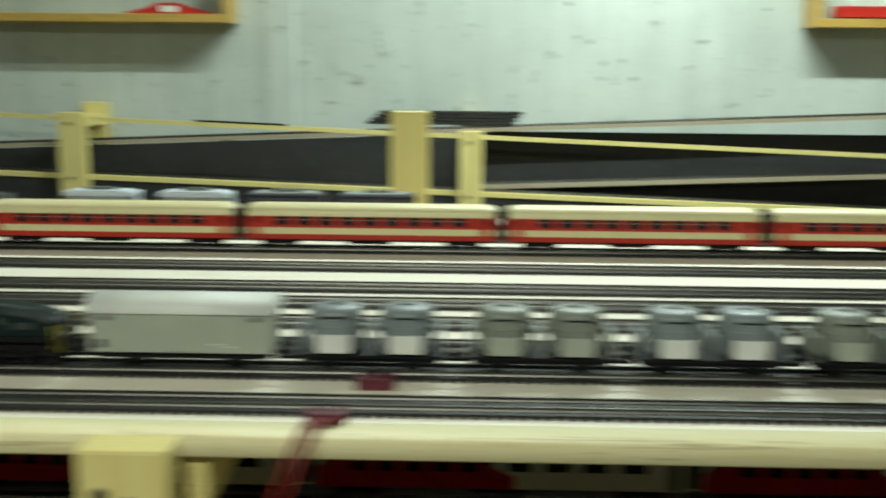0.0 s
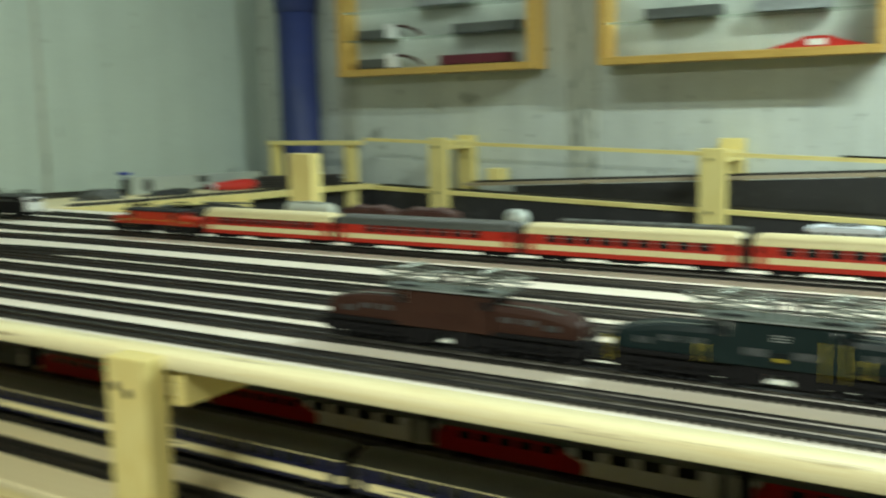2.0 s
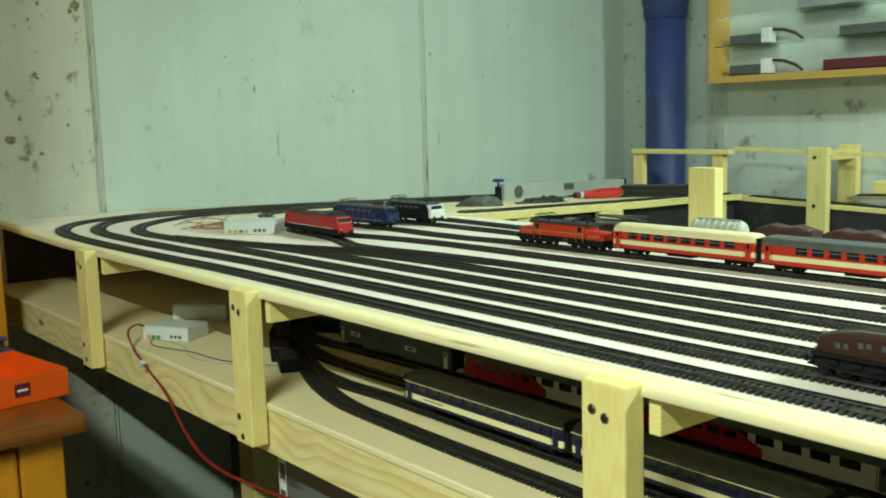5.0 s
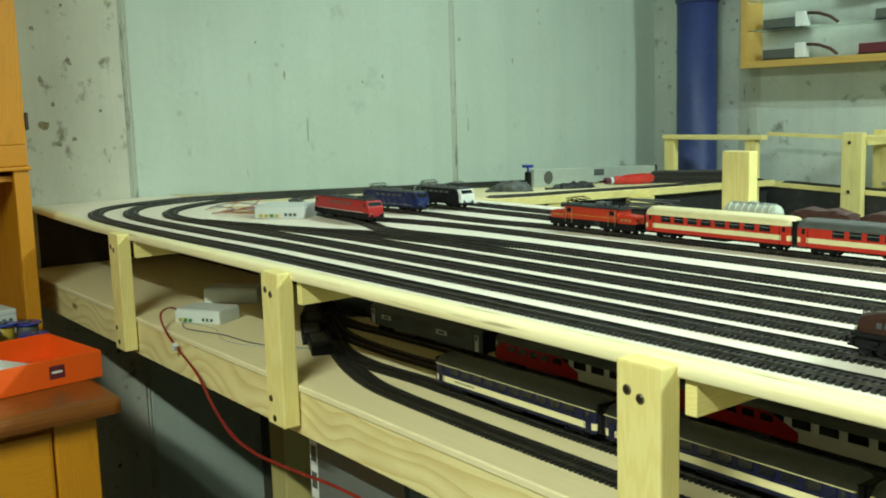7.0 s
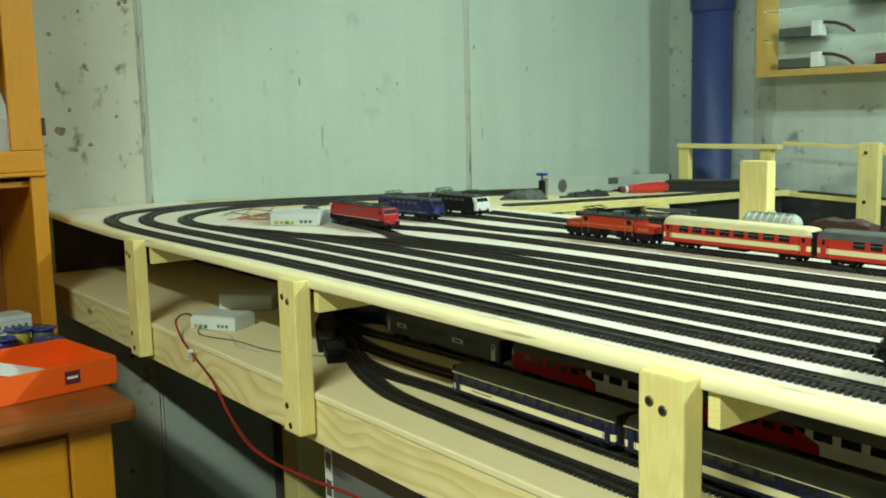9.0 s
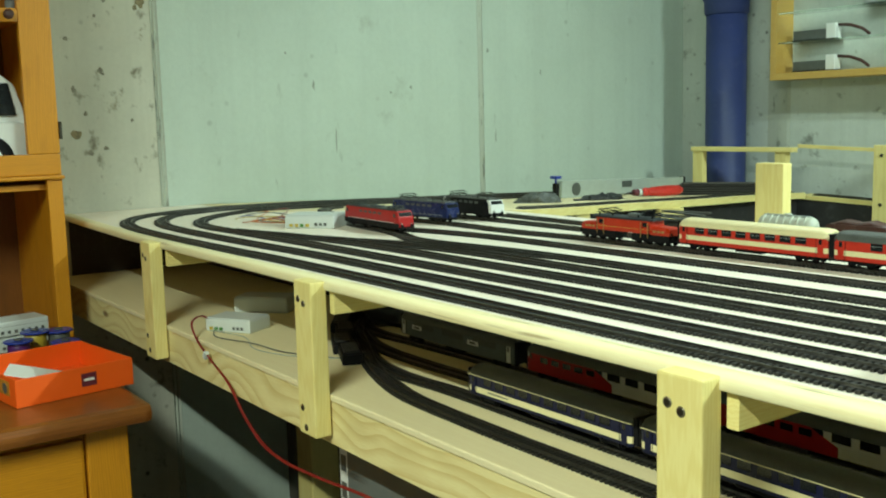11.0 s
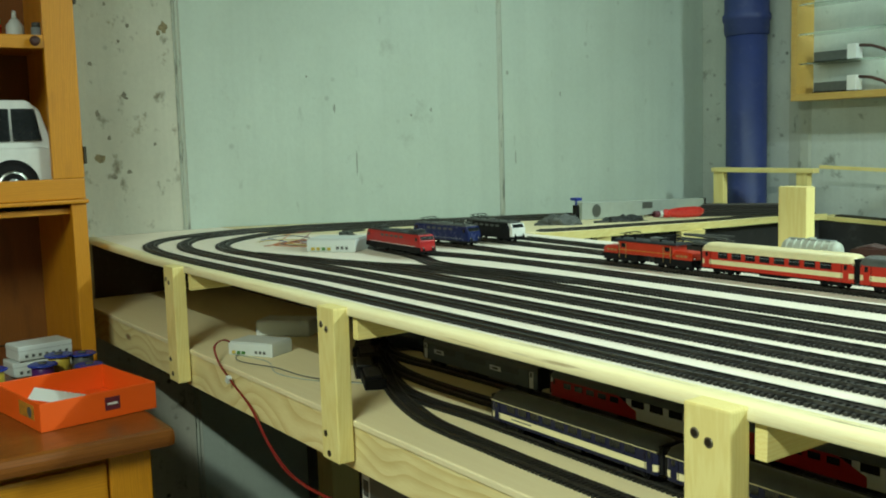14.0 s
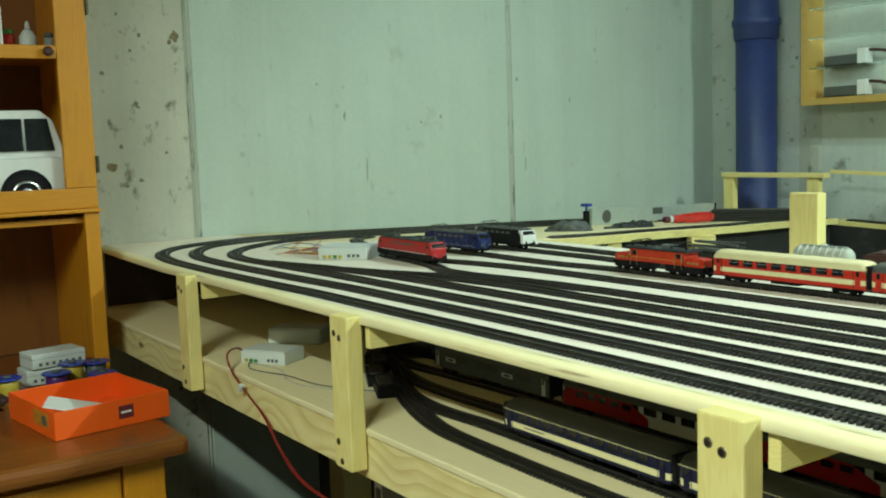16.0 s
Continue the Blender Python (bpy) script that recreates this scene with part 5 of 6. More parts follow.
def display_case(x0, x1, label):
    t = thing("display_case", label, "display case", "wall display cases")
    z0, z1, w = 0.302, 1.02, 0.030
    part("bottom_board", B(x0, x1, CF, YB - 0.001, z0, z0 + w * 0.75, bevel=0.002), case_wood, t)
    part("top_board", B(x0, x1, CF, YB - 0.001, z1 - w, z1, bevel=0.002), case_wood, t)
    part("side_board", B(x0, x0 + w * 0.7, CF + 0.001, YB - 0.001, z0 + w * 0.75, z1 - w, bevel=0.001), case_wood, t)
    part("side_board", B(x1 - w * 0.7, x1, CF + 0.001, YB - 0.001, z0 + w * 0.75, z1 - w, bevel=0.001), case_wood, t)
    part("back_panel", B(x0 + 0.02, x1 - 0.02, YB - 0.008, YB - 0.0015, z0 + 0.02, z1 - 0.028), case_back, t, "stained grey back panel, darkened for the shade inside the case")
    for z in (0.418, 0.512, 0.606, 0.70, 0.80, 0.90):
        s = part("glass_shelf", B(x0 + 0.0215, x1 - 0.0215, CF + 0.012, YB - 0.009, z, z + 0.004), glass, t, "clear glass shelf")
        s.visible_shadow = False
    return t


for x0, x1 in ((0.300, 1.05), (1.262, 2.04), (3.58, 4.35)):
    display_case(x0, x1, "wall-hung pine display case with glass shelves")


def boxed(x, z, long, m_body, m_end, label):
    """A displayed model: a dark body with a pale end and a couple of bent rods."""
    t = thing("display_model", label, "model", "displayed models", pose(x, 2.262, z))
    part("body", B(-long / 2, long / 2, -0.018, 0.018, 0.004, 0.034, bevel=0.002), m_body, t)
    if m_end:
        part("end_block", B(long / 2 - 0.002, long / 2 + 0.030, -0.019, 0.019, 0.0, 0.050, bevel=0.003), m_end, t)
        part("arm", tube(bmesh.new(), [(long / 2 + 0.030, 0, 0.044), (long / 2 + 0.07, 0, 0.040), (long / 2 + 0.11, 0, 0.026), (long / 2 + 0.135, 0, 0.008)], 0.005, 8), hopper_brown, t, "dark brown bent jib")
    part("plinth", B(-long / 2 - 0.004, long / 2 + (0.032 if m_end else 0.004), -0.019, 0.019, 0.0, 0.0038), black_paint, t)
    return t


boxed(0.415, 0.3255, 0.12, dark_grey, white_paint, "dark grey crane model with a pale cab in the case")
boxed(0.415, 0.4225, 0.12, dark_grey, white_paint, "dark grey crane model with a pale cab in the case")
boxed(0.82, 0.3255, 0.26, label_red, None, "dark red railcar model on the case floor")
boxed(0.86, 0.4225, 0.24, dark_grey, None, "dark grey wagon model on a glass shelf")
boxed(0.70, 0.5165, 0.20, roof_grey, None, "grey wagon model on a glass shelf")
boxed(1.50, 0.4225, 0.22, dark_grey, None, "dark grey wagon model on a glass shelf")
boxed(1.80, 0.4225, 0.20, roof_grey, None, "pale grey wagon model on a glass shelf")
bm = hull(bmesh.new(), [(-0.12, [(-0.012, 0), (-0.012, 0.004), (0.012, 0.004), (0.012, 0)]), (-0.06, [(-0.012, 0), (-0.012, 0.018), (0.012, 0.018), (0.012, 0)]), (-0.03, [(-0.012, 0), (-0.012, 0.030), (0.012, 0.030), (0.012, 0)]), (0.03, [(-0.012, 0), (-0.012, 0.030), (0.012, 0.030), (0.012, 0)]), (0.06, [(-0.012, 0), (-0.012, 0.018), (0.012, 0.018), (0.012, 0)]), (0.12, [(-0.012, 0), (-0.012, 0.004), (0.012, 0.004), (0.012, 0)])], False)
bridge = thing("display_model", "bright red girder model on the case floor", "model", "displayed models", pose(1.865, 2.255, 0.325))
part("girder", bm, tool_red, bridge)
part("plate", B(-0.024, 0.024, -0.0135, -0.0120, 0.006, 0.022), white_paint, bridge)
boxed(3.76, 0.3255, 0.22, tool_red, None, "red railcar model on the case floor")

# ---------------------------------------------------------------- clutter on the decks


def heap(name, label, category, x, y, z, rx, ry, h, mat, seed, turn=0):
    """A low irregular pile."""
    rng = random.Random(seed)
    bm = bmesh.new()
    bmesh.ops.create_icosphere(bm, subdivisions=4, radius=1.0)
    off = Vector((rng.random() * 50, rng.random() * 50, rng.random() * 50))
    for v in bm.verts:
        n = noise.fractal(v.co * 2.2 + off, 0.6, 2.2, 4)
        k = 1 + 0.38 * n
        v.co = Vector((v.co.x * rx * k, v.co.y * ry * k, max(0.0, v.co.z * h * (k + 0.25 * n))))
    for f in bm.faces:
        f.smooth = True
    return solid(name, bm, mat, label, category, at=pose(x, y, z, 0, 0, turn))


lvl = thing("spirit_level", "long pale aluminium spirit level on edge", "tool", at=pose(0.130, 1.42, surf(0.1, 1.42), 0, 2.2, 95.5))
part("bar", B(0.0, 0.62, -0.011, 0.011, 0.0, 0.052, bevel=0.002), alu, lvl)
part("vial_hole", cyl(bmesh.new(), (0.065, -0.0118, 0.026), (0.065, 0.0118, 0.026), 0.020, seg=24), dark_grey, lvl, "round dark vial window")
part("vial_hole", B(0.285, 0.335, -0.0118, 0.0118, 0.026, 0.046), dark_grey, lvl)
part("end_cap", B(0.615, 0.626, -0.012, 0.012, 0.0, 0.053, bevel=0.002), black_paint, lvl)
heap("cable_heap", "grey tangled heap of cable pieces", "cable", 0.385, 1.115, surf(0.385, 1.13) - 0.002, 0.068, 0.05, 0.024, grey_cloth, 3)
heap("black_bag", "crumpled black bag lying on the board", "bag", 0.365, 1.36, surf(0.365, 1.38) - 0.002, 0.045, 0.085, 0.017, dark_cloth, 5, 10)
pile = thing("track_stack", "stack of spare black track lengths beside the pipe", "track pieces", at=pose(0.345, 1.925, surf(0.345, 1.925) + 0.001, -2.2, 0, 36))
for k in range(5):
    o = 0.012 * ((k * 7) % 3 - 1)
    tl = part("track_length", B(-0.135 + o, 0.135 + 0.6 * o, -0.045 + 0.004 * (k % 2), 0.050 - 0.003 * k, 0.0075 * k, 0.0075 * k + 0.0052), sleeper_mat, pile)
    for y in (-0.018, -0.002, 0.022):
        part("rail", B(-0.132 + o, 0.132 + 0.6 * o, y - 0.0007, y + 0.0007, 0.0075 * k + 0.0052, 0.0075 * k + 0.0074), rail_mat, tl)
heap("black_bag", "crumpled black bag lying on the board", "bag", 0.17, 1.80, surf(0.17, 1.84) - 0.002, 0.055, 0.09, 0.016, dark_cloth, 12)
heap("cable_heap", "tall black tangle of cable on the lower shelf", "cable", 0.86, 0.40, LZ, 0.11, 0.09, 0.085, dark_cloth, 31)
heap("track_pile", "black heap of spare track pieces beside the pipe", "track pieces", 0.03, 2.03, surf(0.03, 2.06) - 0.002, 0.10, 0.05, 0.022, dark_cloth, 18)
driver = thing("screwdriver", "screwdriver with a bright red grip and a steel shaft", "tool", at=pose(0.310, 1.645, surf(0.312, 1.645) + 0.0003, -2.2, 0, 78) @ Matrix.Scale(1.25, 4))
grip = lambda r: [(r * (1 + 0.06 * (k % 2)) * math.cos(k * math.pi / 8), 0.0135 + r * (1 + 0.06 * (k % 2)) * math.sin(k * math.pi / 8)) for k in range(16)]
part("grip", hull(bmesh.new(), [(x, grip(r)) for x, r in ((-0.040, 0.0070), (-0.030, 0.0105), (-0.020, 0.0085), (-0.008, 0.0110), (0.020, 0.0126), (0.050, 0.0126), (0.066, 0.0110), (0.075, 0.0070))], False), tool_red, driver)
part("collar", cyl(bmesh.new(), (-0.064, 0, 0.0135), (-0.040, 0, 0.0135), 0.0075, seg=16), label_red, driver, "dark red collar with a pale ring")
part("ring", cyl(bmesh.new(), (-0.050, 0, 0.0135), (-0.042, 0, 0.0135), 0.0080, seg=16), white_plastic, driver)
part("shaft", cyl(bmesh.new(), (-0.150, 0, 0.0070), (-0.060, 0, 0.0130), 0.0030, seg=12), steel, driver)
mast = thing("signal_mast", "small black stand with a blue clamp on top", "signal", at=pose(0.155, 1.385, surf(0.155, 1.39) - 0.0004) @ Matrix.Scale(0.8, 4))
part("pole", B(-0.010, 0.010, -0.008, 0.008, 0.0, 0.058, bevel=0.001), black_paint, mast)
part("stem", cyl(bmesh.new(), (0, 0, 0.058), (0, 0, 0.076), 0.004, seg=10), blue_plastic, mast)
part("clamp", B(-0.016, 0.018, -0.014, 0.014, 0.075, 0.086, bevel=0.002), blue_plastic, mast, "blue clamp")
bo = thing("bogie_stack", "pile of loose grey rods and wagon frames behind the locomotive", "wagon parts", at=pose(1.165, 0.764, 0.0))
rng = random.Random(4)
part("block", B(-0.060, 0.050, -0.018, 0.016, 0.0, 0.014, bevel=0.002), sleeper_mat, bo)
for k in range(9):
    z, y, a = 0.0150 + 0.0019 * k, rng.uniform(-0.014, 0.014), rng.uniform(-0.012, 0.012)
    bm = hull(bmesh.new(), [(-0.07 + rng.uniform(0, 0.04), [(y - a - 0.003, z), (y - a - 0.003, z + 0.0024), (y - a + 0.003, z + 0.0024), (y - a + 0.003, z)]), (0.06 - rng.uniform(0, 0.04), [(y + a - 0.003, z), (y + a - 0.003, z + 0.0024), (y + a + 0.003, z + 0.0024), (y + a + 0.003, z)])], False)
    part("rod", bm, (crate_grey, dark_grey, grey_cloth)[k % 3], bo)


def controller(label, m, wires):
    t = thing("controller_box", label, "controller", "controller boxes", m)
    part("case", B(-0.055, 0.055, -0.036, 0.036, 0.0, 0.026, bevel=0.003), white_plastic, t)
    part("lid", B(-0.053, 0.053, -0.034, 0.034, 0.0262, 0.0285, bevel=0.001), white_plastic, t)
    for k, mat in enumerate(wires):
        x = -0.040 + 0.012 * k
        part("terminal", B(x - 0.0035, x + 0.0035, -0.0395, -0.0355, 0.004, 0.010, bevel=0.0006), mat, t)
    for k in range(3):
        part("socket", B(0.012 + 0.010 * k, 0.018 + 0.010 * k, -0.0368, -0.0355, 0.006, 0.012), dark_grey, t)
    return t


controller("white controller box with coloured wire terminals on the deck", pose(0.597, 0.342, 0.0, 0, 0, 38) @ Matrix.Scale(0.95, 4), (yellow_wire, yellow_wire, green_wire, yellow_wire))
controller("white controller box with cables on the lower shelf", pose(0.727, 0.108, LZ, 0, 0, 30) @ Matrix.Scale(0.85, 4), (yellow_wire, green_wire, green_wire))
grey = thing("controller_box", "pale grey box standing behind on the lower shelf", "controller", "controller boxes", pose(0.60, 0.225, LZ, 0, 0, 40))
part("case", B(-0.055, 0.055, -0.03, 0.03, 0.0, 0.028, bevel=0.003), white_plastic, grey)
part("lid", B(-0.053, 0.053, -0.028, 0.028, 0.0282, 0.0300, bevel=0.001), white_plastic, grey)


def wire(label, pts, mat, r=0.0016):
    fine = [p for p, d in curve_points(pts, 0.006)]
    return solid("wire", tube(bmesh.new(), fine, r, 8), mat, label, "wire", group="loose wires")


for o in (0.0, 0.0035):
    wire("red cable drooping over the shelf edge", [(0.700 - o, 0.075, -0.138), (0.706, 0.050 + o, -0.124), (0.728 + o, 0.022, -0.128), (0.758 + o, 0.016, -0.148), (0.812 + o, 0.015, -0.172), (0.893 + 2 * o, 0.014, -0.203), (0.945 + 2 * o, 0.012, -0.238), (1.010, 0.010 + o, -0.267), (1.085, 0.009 + o, -0.275), (1.160, 0.008 + o, -0.271), (1.30, 0.004 + o, -0.256), (1.5, -0.01 + o, -0.232), (1.6, 0.012 + o, -0.2235)], red_wire, 0.0012)
solid("cable_tie", B(-0.004, 0.004, -0.004, 0.004, -0.006, 0.006, bevel=0.001), white_plastic, "white clip round the red cable", "clip", at=pose(0.806, 0.0135, -0.170, 0, 30, 0))
wire("thin grey wire lying on the lower shelf", [(0.70, 0.075, -0.1505), (0.76, 0.050, -0.1505), (0.86, 0.075, -0.1505), (0.95, 0.085, -0.1505), (1.06, 0.14, -0.1505)], dark_grey, 0.0009)
wire("thin pale wire lying on the lower shelf", [(0.72, 0.068, -0.1508), (0.80, 0.085, -0.1508), (0.90, 0.060, -0.1508), (1.0, 0.095, -0.1508), (1.08, 0.17, -0.1508)], light_grey, 0.0008)
for k, (mat, ex, ey) in enumerate(((orange_wire, 0.235, 0.396), (blue_plastic, 0.30, 0.31), (red_wire, 0.205, 0.440), (yellow_wire, 0.33, 0.285), (dark_grey, 0.26, 0.345), (orange_wire, 0.42, 0.262))):
    wire("thin coloured wire tangled beside the controller box", [(0.553 + 0.004 * k, 0.318 - 0.004 * k, 0.009), (0.50 - 0.012 * k, 0.325 - 0.010 * k, 0.016 - 0.002 * k), (0.43 - 0.006 * k, 0.300 + 0.022 * k, 0.0060), (ex + 0.06, ey - 0.012 + 0.008 * k, 0.0100), (ex, ey, 0.0022)], mat, 0.0009)
for k, mat in enumerate((red_wire, blue_plastic, dark_grey, red_wire)):
    wire("thin coloured wire from the controller box", [(0.575 - 0.01 * k, 0.315, 0.010), (0.52, 0.31 + 0.02 * k, 0.018 - 0.003 * k), (0.46 - 0.02 * k, 0.345 + 0.012 * k, 0.003), (0.40, 0.36 + 0.025 * k, 0.0012)], mat, 0.0009)


def feeder(x, y, label, tail):
    t = thing("feed_clip", label, "clip", "feeder clips", pose(x, y, 0.0))
    part("block", B(-0.011, 0.011, -0.007, 0.007, 0.0, 0.007, bevel=0.001), label_red, t)
    for o in (-0.004, 0.004):
        part("screw", cyl(bmesh.new(), (o, 0, 0.007), (o, 0, 0.0085), 0.0018, seg=10), steel, t)
    for o in (-0.004, 0.004):
        wire("red feeder wire running down the table edge", [(x + o, y - 0.006, 0.004), *[(x + o + a, b, c) for a, b, c in tail]], red_wire, 0.0014)
    return t


feeder(2.600, 0.046, "red feeder clip on the track with red wires", [(-0.006, 0.016, 0.006), (-0.012, 0.004, -0.010), (-0.030, 0.000, -0.050), (-0.045, 0.002, -0.11), (-0.05, 0.012, -0.1495)])
cl = thing("feed_clip", "dark red feeder clip between the tracks", "clip", "feeder clips", pose(2.622, 0.107, 0.0))
part("block", B(-0.012, 0.012, -0.007, 0.007, 0.0, 0.008, bevel=0.001), label_red, cl)
for o in (-0.004, 0.004):
    part("screw", cyl(bmesh.new(), (o, 0, 0.008), (o, 0, 0.0095), 0.0018, seg=10), steel, cl)
stk = thing("track_stack", "stack of spare black track lengths on the rising ramp", "track pieces", at=pose(2.60, 2.236, rising(2.41) + 0.0195, 0, 0, 0))
for k in range(4):
    part("track_length", B(-0.20 + 0.012 * k, 0.20 + 0.008 * k, -0.018, 0.018, 0.0005 + 0.0095 * k, 0.0085 + 0.0095 * k, bevel=0.001), sleeper_mat, stk)
solid("batten", B(-0.12, 0.12, -0.005, 0.005, 0.0, 0.005, bevel=0.001), black_paint, "thin black rod lying along the guard rail", "rod", at=pose(2.08, 2.117, 0.088 - 0.0365 * (2.08 - 0.77) + 0.0, 0, 2.09, 0))
solid("wood_block", B(0.0, 0.052, 0.0, 0.05, 0.0, 0.036, bevel=0.002), pine_x, "small offcut of pine beside the wall", "block", at=pose(0.880, 2.2065, rising(0.93) + 0.0058))

# ---------------------------------------------------------------- cupboard, dresser and what stands there
HX = 0.20
hutch = thing("wall_cupboard", "orange-varnished pine cupboard with glazed door and open shelf", "cupboard")
Y0, Y1, HT = -0.98, -0.034, 1.25
part("side_panel", B(XW + 0.01, HX - 0.018, Y1 - 0.022, Y1, -0.2365, HT, bevel=0.002), varnish, hutch)
part("side_panel", B(XW + 0.01, HX - 0.018, Y0, Y0 + 0.022, -0.2365, HT, bevel=0.002), varnish, hutch)
part("back_panel", B(XW + 0.003, XW + 0.0095, Y0, Y1, -0.2365, HT), brown_wood, hutch, "dark brown back panel")
part("top_panel", B(XW + 0.01, HX, Y0 - 0.01, Y1 + 0.01, HT + 0.0005, HT + 0.025, bevel=0.003), varnish_y, hutch)
for z in (0.093, 0.447, 0.80):
    part("shelf", B(XW + 0.01, HX - 0.022, Y0 + 0.0225, Y1 - 0.0225, z - 0.012, z, bevel=0.001), varnish_y, hutch)
part("face_frame", B(HX - 0.0175, HX, Y1 - 0.062, Y1 + 0.001, 0.156, HT, bevel=0.002), varnish, hutch, "wide orange stile")
part("face_frame", B(HX - 0.0175, HX, Y1 - 0.030, Y1 + 0.0005, -0.2365, 0.103, bevel=0.002), varnish, hutch)
part("face_frame", B(HX - 0.0175, HX, Y0, Y0 + 0.06, -0.2365, HT, bevel=0.002), varnish, hutch)
part("door_rail", B(HX - 0.0170, HX + 0.001, Y0 + 0.0605, Y1 + 0.0005, 0.112, 0.1555, bevel=0.003), varnish_y, hutch)
part("moulding", B(HX - 0.010, HX + 0.010, Y0, Y1 + 0.004, 0.1035, 0.1115, bevel=0.003), varnish_y, hutch)
rail2 = part("door_rail", B(HX - 0.0170, HX + 0.001, Y0 + 0.0605, Y1 - 0.0625, 0.420, 0.447, bevel=0.002), varnish_y, hutch)
part("knob", lathe(bmesh.new(), [(0.004, 0.0), (0.004, 0.008), (0.010, 0.012), (0.010, 0.018), (0.004, 0.021)], (HX + 0.001, Y1 - 0.082, 0.4335), 14, "X"), hopper_brown, rail2, "dark round knob")
for z in (0.203, 0.53):
    part("hinge", B(HX - 0.010, HX + 0.004, Y1 + 0.0015, Y1 + 0.007, z - 0.018, z + 0.018, bevel=0.001), screw_mat, hutch, "black iron hinge")
shelf_z = 0.093

jeep = thing("toy_car", "white toy off-road car with dark windows in the cupboard", "toy car", at=pose(0.085, -0.244, shelf_z) @ Matrix.Diagonal((1.45, 1.38, 1.45, 1)))
ring = lambda w, a, b: [(-w, a), (-w, b), (w, b), (w, a)]


def shell(sections, soft):
    """A rounded body lying along y."""
    bm = hull(bmesh.new(), sections, True)
    bmesh.ops.recalc_face_normals(bm, faces=bm.faces)
    bmesh.ops.bevel(bm, geom=list(bm.edges), offset=soft, segments=3, profile=0.6, affect="EDGES", clamp_overlap=True)
    for v in bm.verts:
        v.co = Vector((v.co.y, v.co.x, v.co.z))
    return bm


part("body", shell([(-0.115, ring(0.052, 0.035, 0.066)), (-0.08, ring(0.056, 0.026, 0.086)), (0.100, ring(0.056, 0.026, 0.090)), (0.122, ring(0.053, 0.032, 0.084))], 0.006), white_paint, jeep)
part("cabin", shell([(-0.045, ring(0.050, 0.084, 0.092)), (-0.015, ring(0.046, 0.084, 0.146)), (0.020, ring(0.045, 0.084, 0.156)), (0.085, ring(0.045, 0.084, 0.156)), (0.103, ring(0.046, 0.084, 0.142)), (0.117, ring(0.050, 0.084, 0.094))], 0.006), white_paint, jeep)
for a, b, lean in ((0.018, 0.058, 0.0), (0.0615, 0.094, 0.008)):
    bm = bmesh.new()
    lo = [(a, 0.0500, 0.098), (b + lean, 0.0500, 0.098), (b, 0.0476, 0.144), (a, 0.0476, 0.144)]
    vs = [bm.verts.new((q, y, z)) for o in (-0.004, 0.0) for y, q, z in [(p[0], p[1] + o, p[2]) for p in lo]]
    for f in ((3, 2, 1, 0), (4, 5, 6, 7), (0, 1, 5, 4), (1, 2, 6, 5), (2, 3, 7, 6), (3, 0, 4, 7)):
        bm.faces.new([vs[i] for i in f])
    bmesh.ops.bevel(bm, geom=list(bm.edges), offset=0.0015, segments=2, profile=0.6, affect="EDGES")
    part("side_window", bm, window_dark, jeep)
for y in (-0.080, 0.056):
    for s in (-1, 1):
        w = part("wheel", lathe(bmesh.new(), [(0.022, s * 0.030), (0.032, s * 0.032), (0.035, s * 0.036), (0.035, s * 0.055), (0.033, s * 0.0595), (0.023, s * 0.0605)], (0, y, 0.035), 28, "X"), black_paint, jeep)
        part("rim", lathe(bmesh.new(), [(0.0225, s * 0.0555), (0.0220, s * 0.0615), (0.017, s * 0.0600), (0.007, s * 0.0608), (0.004, s * 0.0625)], (0, y, 0.035), 24, "X"), steel, w)
        part("arch", lathe(bmesh.new(), [(0.030, s * 0.050), (0.037, s * 0.0535), (0.0375, s * 0.0575), (0.034, s * 0.0580)], (0, y, 0.0350), 28, "X"), black_paint, jeep)
part("bumper", B(-0.052, 0.052, 0.110, 0.134, 0.020, 0.036, bevel=0.005), black_paint, jeep)
part("bumper", B(-0.052, 0.052, -0.130, -0.110, 0.020, 0.036, bevel=0.005), black_paint, jeep)

bot = thing("bottle", "small white plastic bottle with a pointed cap", "bottle", at=pose(0.09, -0.125, 0.447))
part("flask", lathe(bmesh.new(), [(0.016, 0), (0.018, 0.004), (0.018, 0.028), (0.010, 0.040), (0.006, 0.044)], seg=18), white_plastic, bot)
part("cap", lathe(bmesh.new(), [(0.006, 0.0442), (0.005, 0.054), (0.003, 0.060)], seg=12), white_plastic, bot)
bot2 = thing("bottle", "small grey glass jar with a dark lid", "bottle", at=pose(0.10, -0.085, 0.447))
part("flask", lathe(bmesh.new(), [(0.010, 0), (0.011, 0.003), (0.011, 0.026)], seg=16), roof_grey, bot2)
part("cap", lathe(bmesh.new(), [(0.009, 0.0262), (0.009, 0.036)], seg=16), dark_grey, bot2)
bx = thing("carton", "white carton with dark print lines", "carton", at=pose(0.09, -0.215, 0.447))
part("box", B(-0.03, 0.03, -0.035, 0.035, 0, 0.085, bevel=0.001), paper, bx)
part("print_line", B(0.0302, 0.0308, -0.028, 0.028, 0.010, 0.013), dark_grey, bx)
bt = thing("paint_pot", "small red and green paint pot", "pot", at=pose(0.07, -0.160, 0.447))
part("pot", lathe(bmesh.new(), [(0.012, 0), (0.013, 0.030), (0.011, 0.034)], seg=16), tool_red, bt)
part("lid", lathe(bmesh.new(), [(0.012, 0.0342), (0.012, 0.044)], seg=16), green_wire, bt)

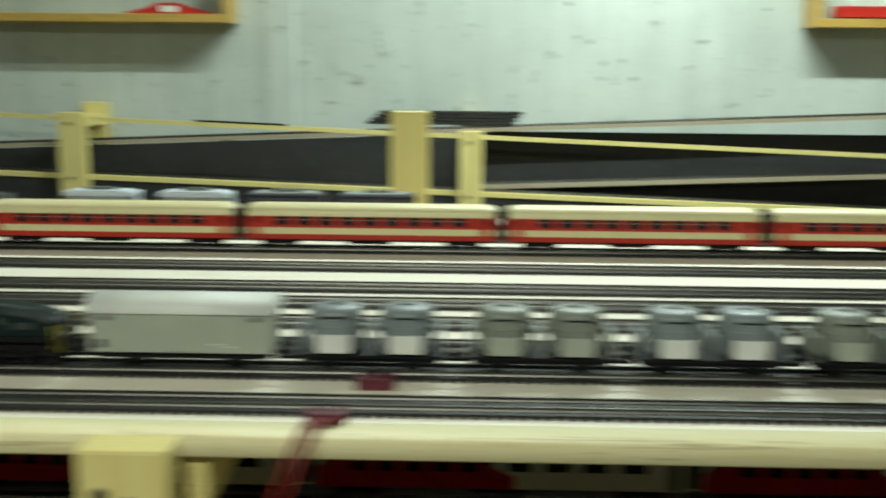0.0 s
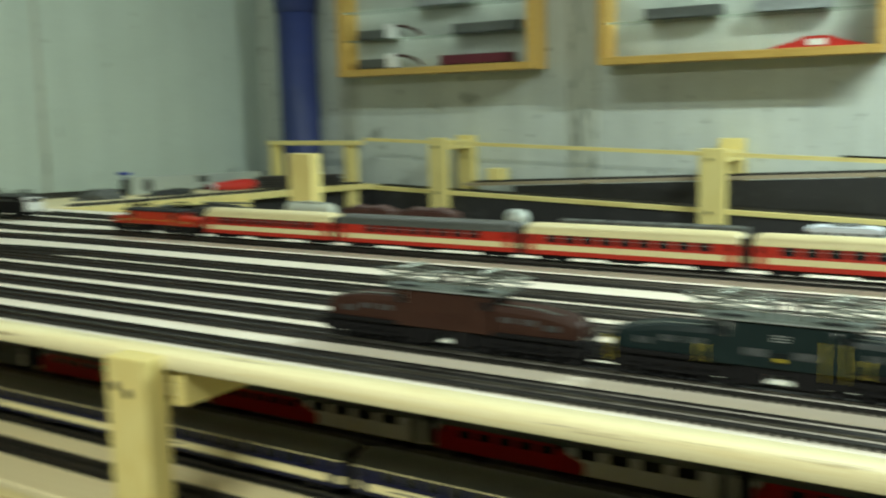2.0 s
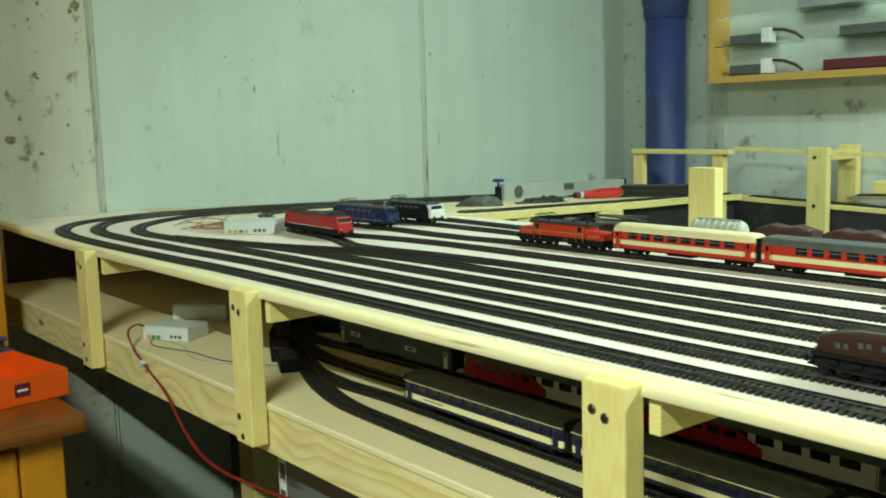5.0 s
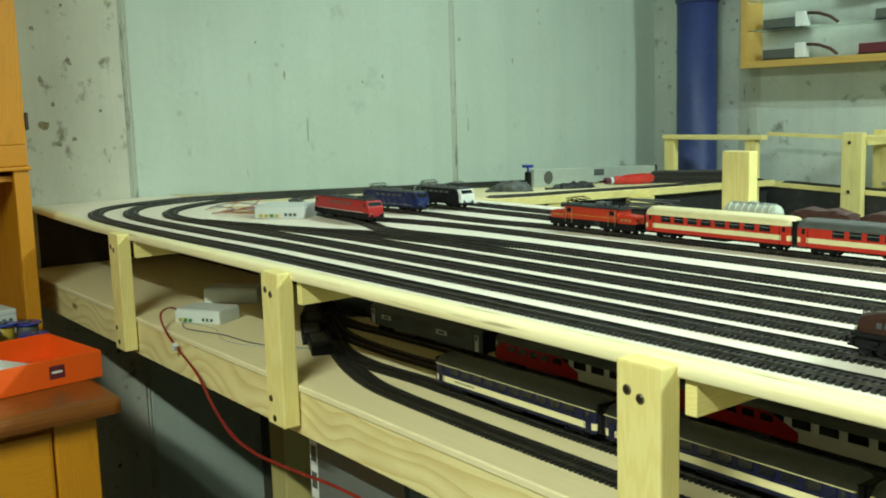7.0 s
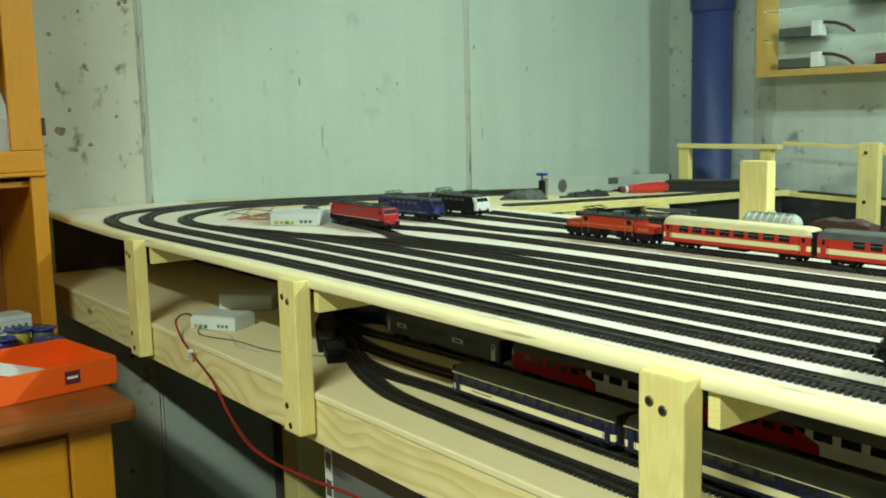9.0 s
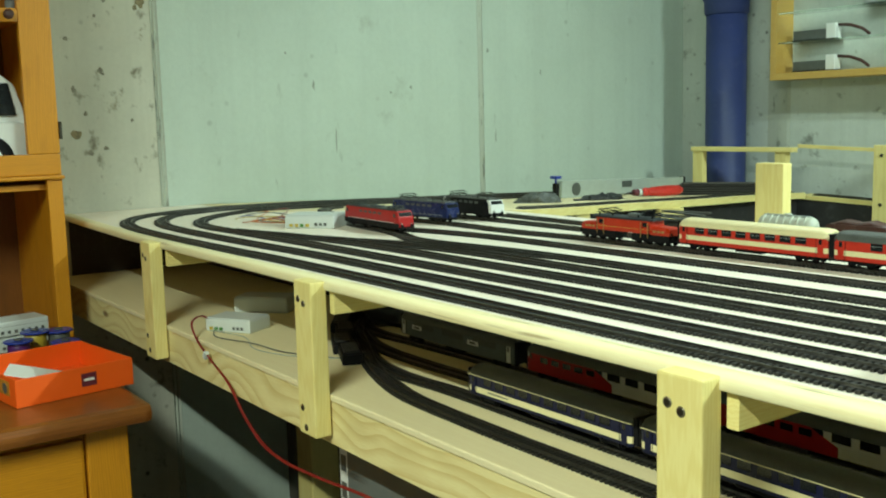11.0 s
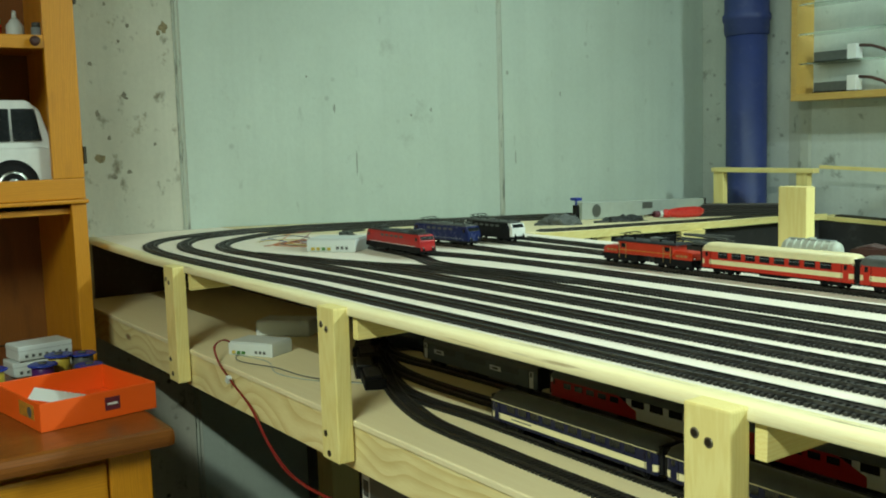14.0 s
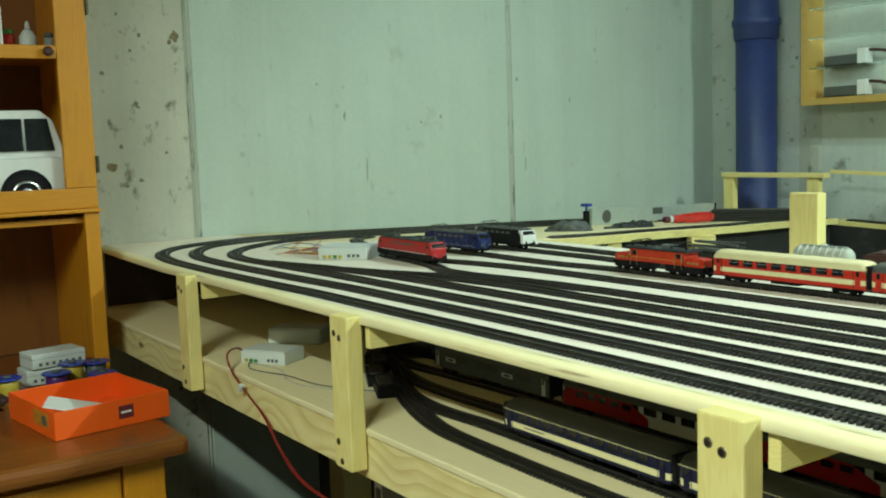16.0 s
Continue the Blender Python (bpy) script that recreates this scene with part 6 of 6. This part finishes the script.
dr = thing("dresser", "orange-brown wooden dresser with a dark polished top", "dresser")
DX, DY = 0.795, -0.075
part("top", B(XW + 0.01, DX, -1.05, DY, -0.268, -0.237, bevel=0.012), dresser_wood, dr, "dark brown rounded top")
part("carcass", B(XW + 0.02, DX - 0.055, -1.02, DY - 0.035, -0.95, -0.2685, bevel=0.003), varnish, dr)
part("stile", B(DX - 0.0545, DX - 0.035, DY - 0.10, DY - 0.033, -0.95, -0.2690, bevel=0.003), varnish, dr)
part("stile", B(DX - 0.0545, DX - 0.035, -1.03, -0.965, -0.95, -0.2690, bevel=0.003), varnish, dr)
for k in range(4):
    z1 = -0.285 - 0.165 * k
    d = part("drawer", B(DX - 0.0545, DX - 0.038, -0.962, DY - 0.103, z1 - 0.155, z1, bevel=0.006), varnish_y, dr)
    for y in (-0.75, -0.38):
        part("knob", lathe(bmesh.new(), [(0.006, 0.0), (0.006, 0.012), (0.016, 0.017), (0.016, 0.024), (0.006, 0.028)], (DX - 0.038, y, z1 - 0.078), 14, "X"), brown_wood, d)
part("plinth", B(XW + 0.03, DX - 0.06, -1.0, DY - 0.05, FLOOR, -0.9505), brown_wood, dr)

ob = thing("storage_tray", "bright orange open plastic tray with a dark label", "tray", at=pose(0.563, -0.173, -0.2368, 0, 0, 8))
W, D, Hh, k = 0.106, 0.100, 0.047, 0.003
part("base", B(-W + 0.004, W - 0.004, -D + 0.004, D - 0.004, 0.0, k), orange_box_mat, ob)
for s in (-1, 1):
    part("wall", B(*sorted((s * W, s * (W - k))), -D, D, 0.0005, Hh, bevel=0.0008), orange_box_mat, ob)
    part("wall", B(-W + k, W - k, *sorted((s * D, s * (D - k))), 0.0005, Hh, bevel=0.0008), orange_box_mat, ob)
part("label", B(W, W + 0.0006, 0.008, 0.034, 0.014, 0.036), label_red, ob, "small dark red label")
part("label_bar", B(W + 0.0006, W + 0.0010, 0.012, 0.030, 0.023, 0.027), paper, ob)
part("sticker", B(0.015, 0.080, -D - 0.0007, -D, 0.016, 0.040), sticker_mat, ob, "yellow sticker with a dark round mark")
part("sticker_mark", cyl(bmesh.new(), (0.062, -D - 0.0013, 0.027), (0.062, -D - 0.0007, 0.027), 0.009, seg=18), dark_grey, ob)
solid("paper_slip", B(-0.055, 0.055, -0.040, 0.040, 0.0, 0.0012), paper, "white paper slip lying in the tray", "paper", at=pose(0.585, -0.195, -0.2368 + 0.0275, 0, 14, 70))


def spool(x, y, z, mat, label, h=0.034, tilt=0):
    t = thing("wire_spool", label, "spool", "wire spools", pose(x, y, z, tilt, 0, 0))
    part("lower_flange", lathe(bmesh.new(), [(0.026, 0), (0.028, 0.001), (0.028, 0.003), (0.026, 0.004)], seg=28), blue_plastic, t)
    part("winding", lathe(bmesh.new(), [(0.018, 0.0041), (0.021, 0.008), (0.021, h - 0.004), (0.018, h - 0.0001)], seg=24), mat, t)
    part("upper_flange", lathe(bmesh.new(), [(0.026, h), (0.028, h + 0.001), (0.028, h + 0.003), (0.026, h + 0.004)], seg=28), blue_plastic, t)
    part("hub", lathe(bmesh.new(), [(0.008, h + 0.0041), (0.008, h + 0.007), (0.005, h + 0.0075)], seg=14), dark_grey, t)


spool(0.3085, -0.168, -0.2368, purple_wire, "blue spool wound with purple wire", 0.032)
spool(0.2640, -0.126, -0.2368, yellow_wire, "blue spool wound with yellow wire", 0.038)
spool(0.2640, -0.080, -0.2368, dark_grey, "blue spool wound with grey wire", 0.034)
spool(0.3420, -0.088, -0.2368, tool_red, "blue spool wound with red wire", 0.025)
spool(0.300, -0.258, -0.2368, yellow_wire, "blue spool wound with yellow wire", 0.034)
for k in range(2):
    c = thing("switch_decoder", "pale grey flat electronics box with sockets", "controller", "controller boxes", pose(0.205, -0.158 + 0.008 * k, -0.2363 + 0.0325 * k, 0, 0, 4 + 5 * k))
    part("case", B(-0.035, 0.035, -0.055, 0.055, 0.0, 0.030, bevel=0.003), white_plastic, c)
    for j in range(7):
        part("socket", B(0.0345, 0.0356, -0.042 + 0.0135 * j, -0.036 + 0.0135 * j, 0.006, 0.012), dark_grey, c)
    part("lid_line", B(-0.0352, 0.0352, -0.0552, 0.0552, 0.0200, 0.0207), roof_grey, c)
heap("dark_pouch", "dark red-brown pouch on the dresser", "pouch", 0.36, -0.33, -0.2368, 0.05, 0.05, 0.04, hopper_brown, 21)

crate = thing("storage_cabinet", "grey storage cabinet with a white label under the table", "cabinet", at=pose(1.20, 0.30, FLOOR))
part("carcass", B(-0.13, 0.13, -0.19, 0.22, 0.0, 0.735, bevel=0.006), crate_grey, crate)
part("front_panel", B(-0.100, 0.125, -0.196, -0.1905, 0.05, 0.725, bevel=0.002), crate_grey, crate)
part("label", B(-0.127, -0.105, -0.1925, -0.1902, 0.50, 0.73), paper, crate, "upright white label")
for k in range(5):
    part("print_bar", B(-0.1235, -0.1085, -0.1931, -0.1926, 0.52 + 0.042 * k, 0.545 + 0.042 * k), dark_grey, crate)
